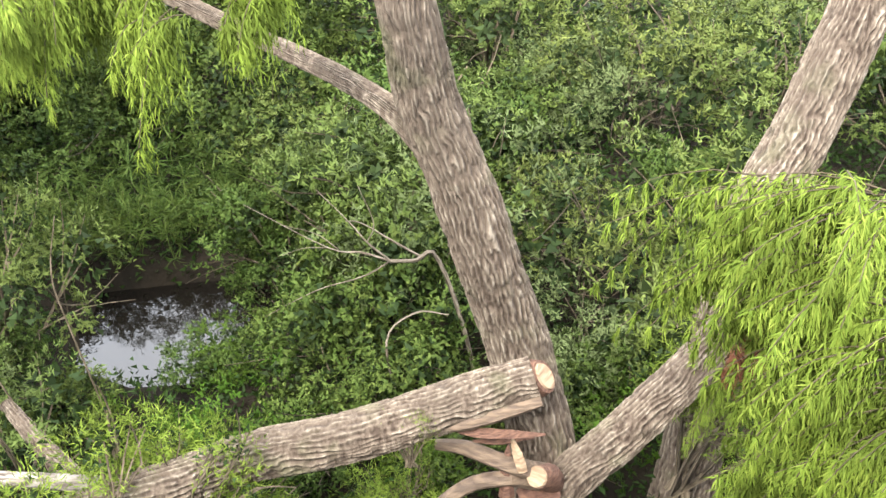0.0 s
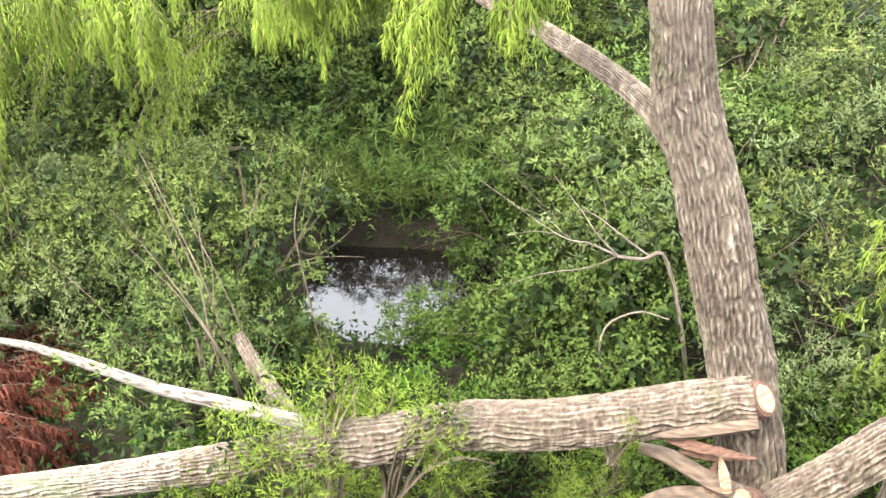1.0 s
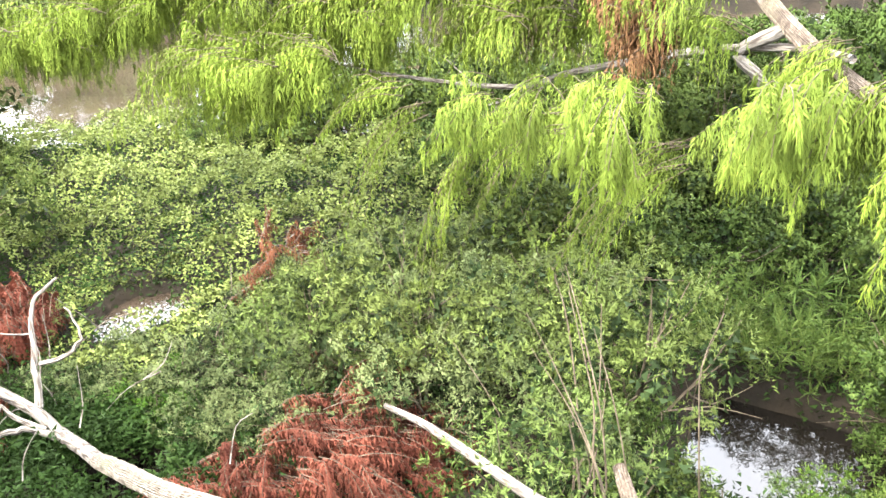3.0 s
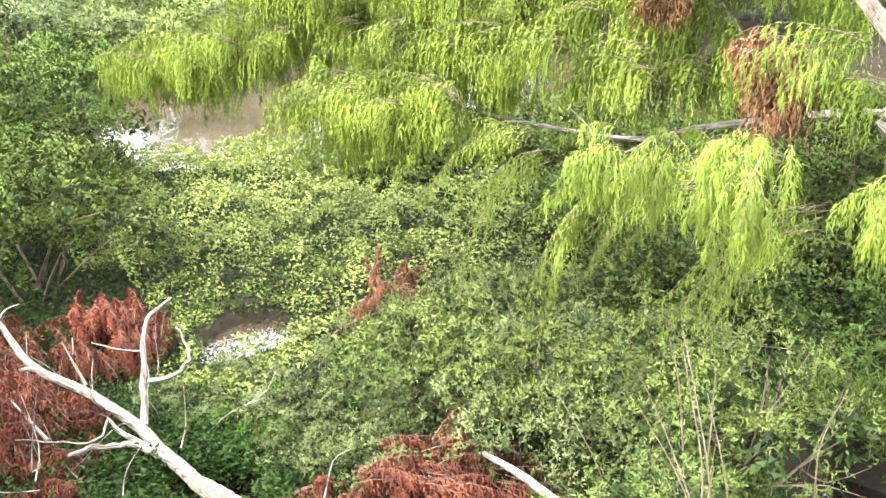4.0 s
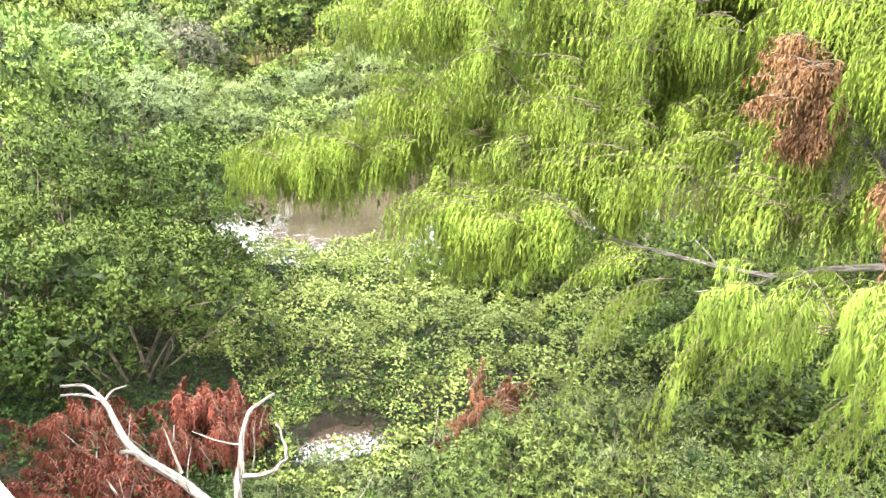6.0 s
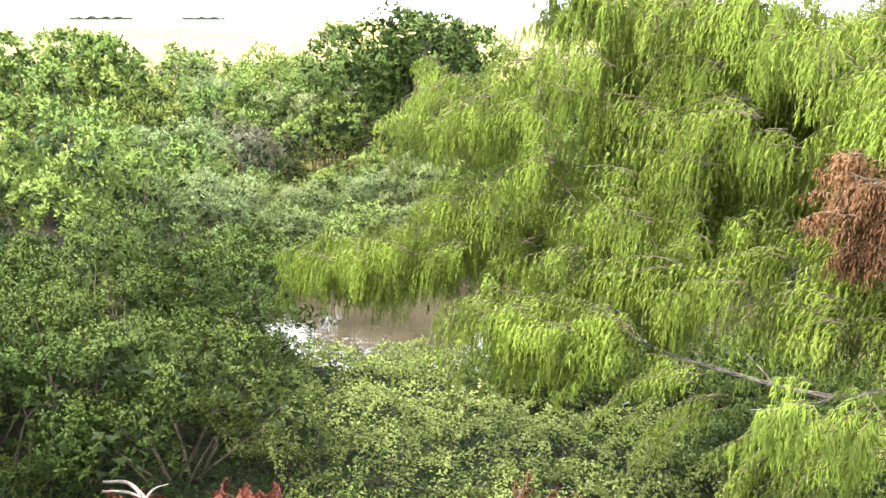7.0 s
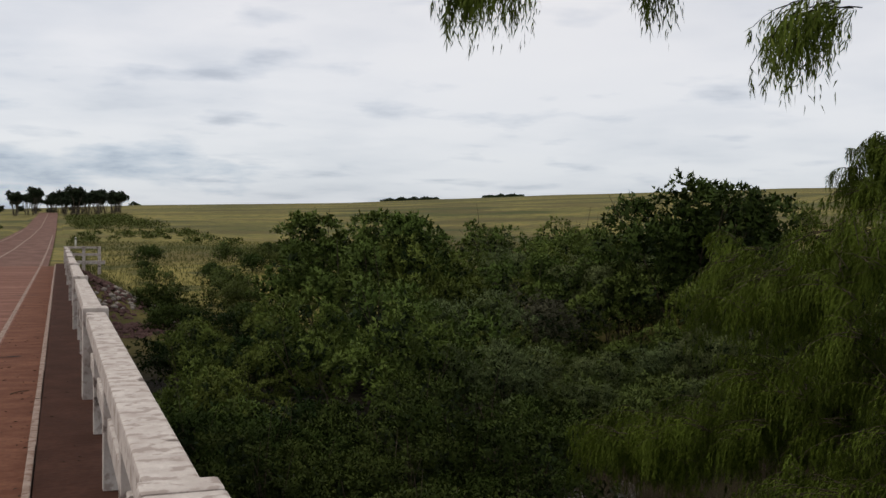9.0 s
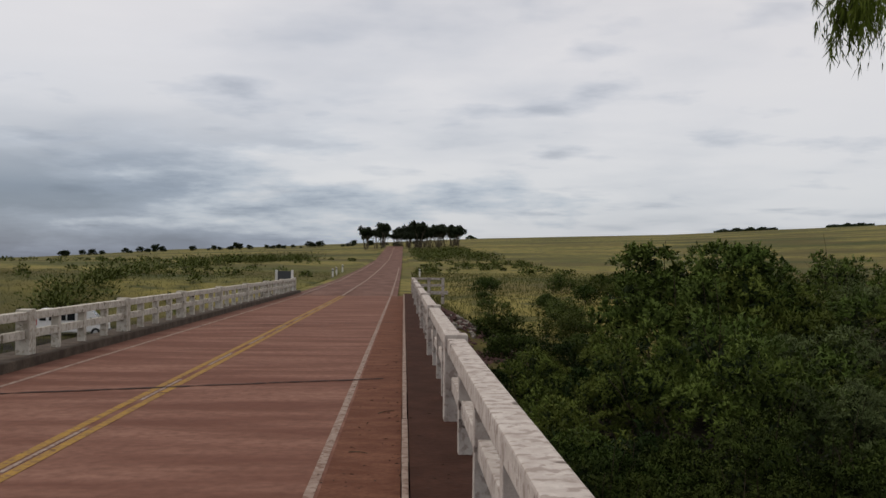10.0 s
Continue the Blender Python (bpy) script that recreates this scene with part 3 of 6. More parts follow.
tagged(road_strip("road_line", -0.78, -0.66, 58, 160, PAINT_WHITE, 0.03, 6), "faded pale edge line on the far road", "road marking", kind="structure")
tagged(road_strip("road_line", -5.95, -5.83, 58, 200, PAINT_WHITE, 0.03, 6), "faded pale edge line on the far road", "road marking", kind="structure")
for k in range(10):
    y = 4.2 + k * 4.7
    bm = bmesh.new()
    box(bm, -3.485, -3.435, y, y + 2.4, DECK + 0.001, DECK + 0.006)
    tagged(part("centre_dash", bm, PAINT_WHITE), "old white dash between the yellow lines", "road marking", "dashes on the road", "structure")
bm = bmesh.new()
box(bm, -0.66, -0.012, -13, 58, DECK - 0.02, DECK + 0.003)
tagged(part("road_dirt", bm, DIRT), "red dirt washed against the kerb", "dirt strip", kind="structure")


def joint_line(name, x0, y0, x1, y1, w=0.05):
    n = 60
    rng = np.random.default_rng(int(abs(y0) * 10))
    u = np.linspace(0, 1, n)
    x, y = x0 + (x1 - x0) * u, y0 + (y1 - y0) * u + np.cumsum(rng.normal(0, 0.012, n))
    ww = w * rng.uniform(0.35, 1.5, n) / 2
    v = np.concatenate([np.stack([x, y - ww, np.full(n, DECK + 0.009)], -1), np.stack([x, y + ww, np.full(n, DECK + 0.009)], -1)])
    q = [(k, k + 1, n + k + 1, n + k) for k in range(n - 1)]
    tagged(part_of(name, mesh_arrays(name, v, q), JOINT), "dark tarred expansion joint across the bridge deck", "expansion joint", kind="structure")


for y in (-0.6, 15.0, 30.6, 46.0):
    joint_line("deck_joint", -0.30, y + 1.15, -6.4, y - 1.35, 0.11 if y < 20 else 0.10)
bm = bmesh.new()
box(bm, 0.062, 0.76, -13, 58.3, DECK - 0.6, -0.012)
tagged(part("walkway", bm, WALKWAY), "narrow dark dirty walkway beside the railing", "walkway", kind="structure")


def road_litter():
    """Dry leaves and bits of bark washed against the kerb and dropped on the walkway."""
    rng = np.random.default_rng(77)
    n = 420
    y = 1.5 + rng.uniform(0, 1, n) ** 1.5 * 30
    on_walk = rng.random(n) < 0.2
    x = np.where(on_walk, rng.uniform(0.08, 0.45, n), -0.02 - rng.uniform(0, 1, n) ** 1.7 * 0.75)
    z = np.where(on_walk, -0.006, DECK + 0.007)
    way = np.stack([rng.normal(0, 1, n), rng.normal(0, 1, n), rng.normal(0.02, 0.08, n)], -1)
    ob = part_of("leaf_litter", leaves_mesh("leaf_litter", np.stack([x, y, z], -1), way, rng.uniform(0.02, 0.07, n), rng.uniform(0.008, 0.022, n), rng, 0.9), SOIL_DARK)
    tagged(ob, "dry dark leaves and bark bits on the road edge", "leaf litter", kind="stuff")
    for x, y, turn, L in ((-0.31, 6.4, 0.5, 0.22), (-0.12, 4.4, 1.2, 0.16), (-0.42, 9.8, -0.3, 0.2), (-0.2, 12.5, 0.9, 0.3), (-0.55, 3.4, 0.1, 0.12)):
        root = empty("twig", x, y, DECK, math.degrees(turn), label="thin dry twig lying in the dirt on the road", category="twig", group="twigs on the road")
        v, q, u = tube([(-L / 2, 0, 0.012, 0.006), (0, 0.02, 0.016, 0.005), (L / 2, -0.01, 0.012, 0.003)], 5, 8, 0.1, seed=3)
        part_of("stick", mesh_arrays("stick", v, q, u, True), TWIG, root)


road_litter()


def kerb_right():
    root = empty("kerb", 0.024, 0, 0, label="narrow worn white-painted kerb edge", category="kerb", kind="structure")
    rng = random.Random(4)
    y = -12.0
    while y < 56:
        L = rng.uniform(1.9, 2.6)
        b = bmesh.new()
        w = 0.031 + rng.uniform(-0.006, 0.005)
        box(b, -w, w, y, y + L - 0.01, -0.30, 0.002 + rng.uniform(-0.006, 0.006), 0.010)
        part("kerb_stone", b, PAINT_WHITE, root)
        y += L


kerb_right()
bm = bmesh.new()
box(bm, -7.25, -6.64, -13, 64, DECK - 0.75, -0.015)
tagged(part("verge_slab", bm, KERB_DARK), "dirty concrete ledge under the far railing", "ledge", kind="structure")
bm = bmesh.new()
box(bm, -6.64, -6.44, -13, 64, DECK - 0.5, 0.0, 0.02)
tagged(part("kerb_far", bm, KERB_DARK), "grimy concrete kerb below the far railing", "kerb", kind="structure")


def railing(x, base, height, y_first, step, count, bays, mat, words, w=0.18, inward=1):
    """Concrete railing: piers, posts, a cap rail and a middle rail. inward: the side of the road."""
    root = empty("bridge_railing", x, 0, base, label=words, category="railing")
    rng = random.Random(int(x * 10) + 50)
    for k in range(count):
        y = y_first + k * step
        b = bmesh.new()
        box(b, -0.125, 0.125, y - 0.17, y - 0.006, -0.25, height + 0.045, 0.016)
        box(b, -0.125, 0.125, y + 0.006, y + 0.17, -0.25, height + 0.045 + rng.uniform(-0.006, 0.004), 0.016)
        part("pier", b, mat, root)
        if k == count - 1:
            break
        y0, y1 = y + 0.17, y + step - 0.17
        pitch = step / bays
        for j in range(bays):
            a = y0 if j == 0 else y + pitch * j + 0.002
            c = y1 if j == bays - 1 else y + pitch * (j + 1) - 0.002
            b = bmesh.new()
            box(b, -w / 2, w / 2, a, c, height - 0.15, height + rng.uniform(-0.003, 0.003), 0.014)
            part("cap_rail", b, mat, root)
            b = bmesh.new()
            box(b, -0.05, 0.055, a, c, height * 0.36, height * 0.36 + 0.15, 0.012)
            part("middle_rail", b, mat, root)
            if j:
                b = bmesh.new()
                yy = y + pitch * j
                box(b, -0.075, 0.075, yy - 0.075, yy + 0.075, -0.2, height - 0.152, 0.012)
                part("post", b, mat, root)
    return root


railing(0.565, 0.0, 0.865, 3.05 - 7.9 * 2, 7.9, 10, 4, WHITEWASH, "worn whitewashed concrete bridge railing with square posts", 0.19)
railing(-6.8, 0.0, 0.75, 18.6 - 6.4 * 3, 6.4, 11, 4, WHITEWASH_L, "weathered whitewashed concrete bridge railing along the far kerb", 0.17)


def end_wing():
    root = empty("wing_railing", 0.70, 58.15, 0, label="short whitewashed return of the railing at the bridge end", category="railing")
    box_part("cap_rail", (0.0, 1.55, -0.08, 0.08, 0.79, 0.9), WHITEWASH, root, bevel=0.012)
    box_part("middle_rail", (0.0, 1.55, -0.05, 0.05, 0.40, 0.54), WHITEWASH, root, bevel=0.012)
    box_part("bottom_rail", (0.0, 1.85, -0.10, 0.10, -0.05, 0.14), WHITEWASH, root, bevel=0.012)
    for xx in (0.75, 1.55):
        box_part("post", (xx - 0.08, xx + 0.08, -0.08, 0.08, -0.6, 0.91), WHITEWASH, root, bevel=0.012)


end_wing()
bm = bmesh.new()
box(bm, -7.4, 0.85, 57.2, 58.6, -4.6, DECK - 0.76)
tagged(part("abutment", bm, KERB_DARK), "dark concrete abutment under the bridge end", "abutment", kind="structure")
bm = bmesh.new()
box(bm, -7.4, 0.85, -13.5, -12.0, -4.6, DECK - 0.76)
tagged(part("abutment", bm, KERB_DARK), "dark concrete abutment under the bridge end", "abutment", kind="structure")


def hazard_sign():
    root = empty("road_sign", -7.3, 62.5, -0.3, label="dark square road sign between two white posts", category="road sign")
    box_part("panel", (-0.40, 0.40, -0.02, 0.02, 0.78, 1.50), SIGN_DARK, root, bevel=0.01)
    for s in (-0.48, 0.48):
        box_part("post", (s - 0.07, s + 0.07, -0.05, 0.05, -0.4, 1.56), POST_WHITE, root, "white-painted square post", 0.01)


hazard_sign()


def marker_posts():
    for x, y in ((-8.2, 118), (-8.3, 126), (-8.4, 140), (1.9, 120)):
        z = float(land(x, y))
        root = empty("marker_post", x, y, z, label="small white roadside marker post in the grass", category="marker post", group="marker posts by the road")
        box_part("shaft", (-0.09, 0.09, -0.06, 0.06, -0.1, 1.0), POST_WHITE, root, bevel=0.02)
        box_part("cap", (-0.10, 0.10, -0.065, 0.065, 0.72, 0.86), SIGN_DARK, root, "dark reflector band")


marker_posts()


def van():
    x, y = -24.2, 75.5
    root = empty("van", x, y, float(land(x, y)) + 0.02, 12, label="white passenger van parked below the bridge", category="van")
    bm = bmesh.new()
    prof = [(-2.35, 0.35), (-2.42, 0.9), (-2.36, 1.9), (-2.15, 2.05), (1.05, 2.05), (1.35, 1.95), (1.95, 1.22), (2.5, 1.05), (2.58, 0.7), (2.55, 0.35)]
    left = [bm.verts.new((px, -0.92, pz)) for px, pz in prof]
    right = [bm.verts.new((px, 0.92, pz)) for px, pz in prof]
    bm.faces.new(left)
    bm.faces.new(list(reversed(right)))
    for k in range(len(prof)):
        bm.faces.new((left[k], right[k], right[(k + 1) % len(prof)], left[(k + 1) % len(prof)]))
    bmesh.ops.bevel(bm, geom=list(bm.edges), offset=0.07, segments=2, affect="EDGES")
    bmesh.ops.recalc_face_normals(bm, faces=bm.faces)
    body = part("body", bm, VAN_WHITE, root)
    for s in (-1, 1):
        for a, c in ((-2.2, -1.75), (-1.55, -1.02), (-0.92, -0.40), (-0.30, 0.22), (0.42, 0.98)):
            box_part("window", (a, c, s * 0.935 - 0.035, s * 0.935 + 0.035, 1.22, 1.78), GLASS_DARK, body, "dark tinted window", 0.008)
        for wx in (-1.5, 1.65):
            bm = bmesh.new()
            bmesh.ops.create_cone(bm, cap_ends=True, segments=20, radius1=0.34, radius2=0.34, depth=0.22, matrix=Matrix.Translation((wx, s * 0.84, 0.34)) @ Matrix.Rotation(radians(90), 4, "X"))
            bmesh.ops.bevel(bm, geom=list(bm.edges), offset=0.03, segments=2, affect="EDGES")
            wheel = part("wheel", bm, RUBBER, root)
            bm = bmesh.new()
            bmesh.ops.create_cone(bm, cap_ends=True, segments=16, radius1=0.19, radius2=0.16, depth=0.24, matrix=Matrix.Translation((wx, s * 0.845, 0.34)) @ Matrix.Rotation(radians(90), 4, "X"))
            part("rim", bm, STEEL, wheel)
        box_part("headlight", (2.48, 2.56, s * 0.7 - 0.16, s * 0.7 + 0.16, 0.72, 0.95), LAMP_CLEAR, root, bevel=0.02)
        box_part("tail_light", (-2.44, -2.36, s * 0.8 - 0.08, s * 0.8 + 0.08, 0.9, 1.3), LAMP_RED, root, bevel=0.02)
        box_part("mirror", (1.25, 1.40, s * 1.05 - 0.09, s * 1.05 + 0.09, 1.2, 1.42), RUBBER, root, bevel=0.03)
    bm = bmesh.new()
    vs = [bm.verts.new(p) for p in ((1.42, -0.75, 1.88), (1.42, 0.75, 1.88), (1.93, 0.8, 1.28), (1.93, -0.8, 1.28), (1.39, -0.75, 1.84), (1.39, 0.75, 1.84), (1.9, 0.8, 1.24), (1.9, -0.8, 1.24))]
    for f in ((0, 1, 2, 3), (7, 6, 5, 4), (0, 4, 5, 1), (1, 5, 6, 2), (2, 6, 7, 3), (3, 7, 4, 0)):
        bm.faces.new([vs[i] for i in f])
    part("windscreen", bm, GLASS_DARK, root)
    box_part("bumper", (2.5, 2.66, -0.88, 0.88, 0.34, 0.58), SIGN_DARK, root, bevel=0.04)
    box_part("bumper", (-2.5, -2.36, -0.88, 0.88, 0.34, 0.58), SIGN_DARK, root, bevel=0.04)


van()


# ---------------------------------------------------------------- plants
# Darker copy of the leaf colours: shade inside the crowns, painted into the base colour.
SHADE = leaf_material("shaded_inner_leaf", (0.007, 0.012, 0.003), (0.011, 0.020, 0.005), (0.017, 0.029, 0.007), 0.1, 0.8, 0.1)


def bush(name, words, seed, R, H, lobes, tufts, per, leaf, leaf_w, mat, stems=7, tuft=0.2, category="shrub", group="riverside shrubs", trunk=0.0, flat=0.5, wood=TWIG, low=0.12, slim=False, girth=1.0):
    """A shrub or tree at the origin: stems and a crown of tufts on several uneven lobes."""
    rng = np.random.default_rng(seed)
    root = empty(name, label=words, category=category, group=group)
    z_lo = trunk + low * H
    ang, rr = rng.uniform(0, 6.28, lobes), R * np.sqrt(rng.uniform(0.02, 0.78, lobes))
    c = np.stack([rr * np.cos(ang), rr * np.sin(ang), z_lo + (H - z_lo) * rng.uniform(0.15, 0.78, lobes) * (1.05 - 0.45 * rr / R)], -1)
    size = R * rng.uniform(0.20, 0.38, lobes)
    pick = rng.integers(0, lobes, tufts)
    d = unit(rng.normal(0, 1, (tufts, 3)) + np.array([0, 0, 0.75]))
    cen = c[pick] + d * (size[pick] * rng.uniform(0.6, 1.12, tufts) ** 0.6)[:, None] * np.array([1, 1, 0.9])
    cen[:, 2] = np.maximum(cen[:, 2], trunk * 0.8 + 0.05)
    pts, way = sprigs(rng, cen, d, tuft * R, per)
    facing = np.repeat(d, per, 0) + 0.45 * unit(pts - np.repeat(cen, per, 0)) + np.array([0, 0, 0.2])
    # Large dark blades fill each lobe, their colour standing in for shade in the gaps.
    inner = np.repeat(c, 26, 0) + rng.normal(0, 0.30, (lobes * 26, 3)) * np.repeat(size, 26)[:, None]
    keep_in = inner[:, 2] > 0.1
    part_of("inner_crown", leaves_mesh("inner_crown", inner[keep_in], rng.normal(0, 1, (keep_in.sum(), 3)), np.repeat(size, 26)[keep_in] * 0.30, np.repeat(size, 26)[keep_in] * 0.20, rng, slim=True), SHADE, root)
    n = len(pts)
    part_of("crown", leaves_mesh("crown", pts, way, leaf * rng.uniform(0.6, 1.25, n), leaf_w * rng.uniform(0.7, 1.2, n), rng, flat, facing, slim), mat, root)
    paths = []
    for k in range(stems):
        e = c[k % lobes] + rng.normal(0, 0.12 * R, 3)
        b = np.array([rng.normal(0, 0.07 * R), rng.normal(0, 0.07 * R), -0.3])
        m = b * 0.45 + e * 0.55 + np.array([rng.normal(0, 0.08 * R), rng.normal(0, 0.08 * R), 0.1 * H])
        r0 = (0.022 + 0.012 * rng.random()) * (1 + trunk) * girth
        paths.append([(*b, r0), (*m, r0 * 0.6), (*e, r0 * 0.25)])
        for _ in range(2):
            f = e + unit(rng.normal(0, 1, 3)) * R * 0.4
            paths.append([(*m, r0 * 0.45), (*((m + f) / 2 + rng.normal(0, 0.05, 3)), r0 * 0.3), (*f, r0 * 0.15)])
    tagged(part_of("branchwork", stems_mesh("branchwork", paths, 3, 5), wood, root), kind="stuff")
    return root


def planted(root, spots):
    """Sets the plant at the first spot and copies at the rest: (x, y, size, turn, dz)."""
    for k, (x, y, s, turn, dz) in enumerate(spots):
        m = Matrix.Translation((x, y, float(land(x, y)) + dz)) @ Matrix.Rotation(turn, 4, "Z") @ Matrix.Diagonal((s, s, s * (0.9 + 0.2 * ((k * 7) % 5) / 4), 1))
        if k:
            copy_thing(root, m)
    x, y, s, turn, dz = spots[0]
    root.matrix_basis = Matrix.Translation((x, y, float(land(x, y)) + dz)) @ Matrix.Rotation(turn, 4, "Z") @ Matrix.Diagonal((s, s, s, 1))


def spots_in(rng, x0, x1, y0, y1, step, s0, s1, keep=lambda x, y: True):
    out = []
    y = y0
    while y < y1:
        x = x0
        while x < x1:
            px, py = x + rng.uniform(-0.4, 0.4) * step, y + rng.uniform(-0.4, 0.4) * step
            if keep(px, py):
                out.append((px, py, rng.uniform(s0, s1), rng.uniform(0, 6.28), 0.0))
            x += step
        y += step
    return out


def dry(x, y, margin=1.0):
    return float(from_river(x, y)) > RIVER_HALF + margin and all(((x - cx) / max(0.1, a + margin)) ** 2 + ((y - cy) / max(0.1, b + margin)) ** 2 > 1 for cx, cy, a, b in POOLS)


def dry_all(x, y, margin):
    ok = from_river(x, y) > RIVER_HALF + margin
    for cx, cy, a, b in POOLS:
        ok &= ((x - cx) / (a + margin)) ** 2 + ((y - cy) / (b + margin)) ** 2 > 1
    return ok


def fronds(rng, starts, heads, lengths, droop=0.5, stations=15, per_station=2, leaves=9, strand=(0.10, 0.30), leaf=0.055, leaf_w=0.010, spread=0.3):
    """Weeping boughs: arching axes, hung like a comb with strands of narrow leaves. Returns axis paths and leaf arrays."""
    n = len(starts)
    heads, L = unit(heads), lengths[:, None]
    fall = droop * rng.uniform(0.5, 1.5, (n, 1))
    s = np.linspace(0.10, 1.0, stations)
    axis = lambda u: starts[:, None] + heads[:, None] * (L * u[None])[..., None] + np.array([0, 0, -1.0]) * (fall * L * u[None] ** 2.2)[..., None]
    p = axis(s)
    tang = unit(np.gradient(p, axis=1))
    k = per_station
    p2, t2 = np.repeat(p, k, 1).reshape(-1, 3), np.repeat(tang, k, 1).reshape(-1, 3)
    m = len(p2)
    side = unit(np.cross(t2, np.array([0, 0, 1.0]))) * np.where(np.arange(m) % 2, 1, -1)[:, None]
    out = unit(t2 * 0.7 + side * 0.55 + rng.normal(0, spread, (m, 3)))
    taper = np.tile(np.repeat(1.12 - 0.85 * s, k), n)
    length = (rng.uniform(*strand, m) * taper)[:, None]
    u = np.linspace(0.0, 1.0, leaves)
    q = p2[:, None] + out[:, None] * (length * 0.55 * (u - 0.45 * u ** 2)[None])[..., None] + np.array([0, 0, -1.0]) * (length * 0.95 * u[None] ** 1.35)[..., None]
    st = unit(np.gradient(q, axis=1)).reshape(-1, 3)
    q = q.reshape(-1, 3) + rng.normal(0, 0.004, (m * leaves, 3))
    way = st + rng.normal(0, 0.26, st.shape)
    N = len(q)
    ax = axis(np.linspace(0, 1, 6))
    paths = [[(*pt, r) for pt, r in zip(ax[i], np.linspace(0.0055, 0.0015, 6) * (0.6 + lengths[i] * 0.5))] for i in range(n)]
    return paths, (q, way, leaf * rng.uniform(0.6, 1.25, N), leaf_w * rng.uniform(0.8, 1.25, N))


def lobe(rng, c, r, n, length, out_from):
    """Starts, headings and lengths of n boughs in fans of seven that leave an ellipsoid, away from a point."""
    k = max(1, n // 7)
    o = unit(rng.normal(0, 1, (k, 3)) + np.array([0, 0, 0.25])) * rng.uniform(0.3, 1, (k, 1)) ** 0.5 * np.array(r) + np.array(c)
    h = unit(o - np.array(out_from)) * np.array([1, 1, 0.35]) + rng.normal(0, 0.30, (k, 3)) * np.array([1, 1, 0.6]) + np.array([0, 0, 0.24])
    p = np.repeat(o, 7, 0) + rng.normal(0, 0.05, (k * 7, 3))
    heads = np.repeat(unit(h), 7, 0) + rng.normal(0, 0.24, (k * 7, 3)) * np.array([1, 1, 0.7])
    return p, heads, rng.uniform(0.55, 1.15, k * 7) * length


def weeping(name, rng, lobes, mat, root, wood=TWIG, **kw):
    made = [lobe(rng, *a) for a in lobes]
    P, Hd, L = [np.concatenate(a) for a in zip(*made)]
    mids = np.concatenate([np.repeat(np.array(a[0])[None] - np.array([0, 0, 0.6]), len(g[0]), 0) for a, g in zip(lobes, made)])
    paths, (q, way, ln, w) = fronds(rng, P, Hd, L, **kw)
    each = len(q) // len(P)
    spray = P + unit(Hd) * L[:, None] * 0.5 - np.array([0, 0, 0.12])
    facing = 0.55 * unit(q - np.repeat(mids, each, 0)) + 0.5 * unit(q - np.repeat(spray, each, 0))
    tagged(part_of("branchwork", stems_mesh("branchwork", paths, 3, 5), wood, root), kind="stuff")
    part_of(name, leaves_mesh(name, q, way, ln, w, rng, 0.3, facing + np.array([0, 0, 0.25]), True), mat, root)


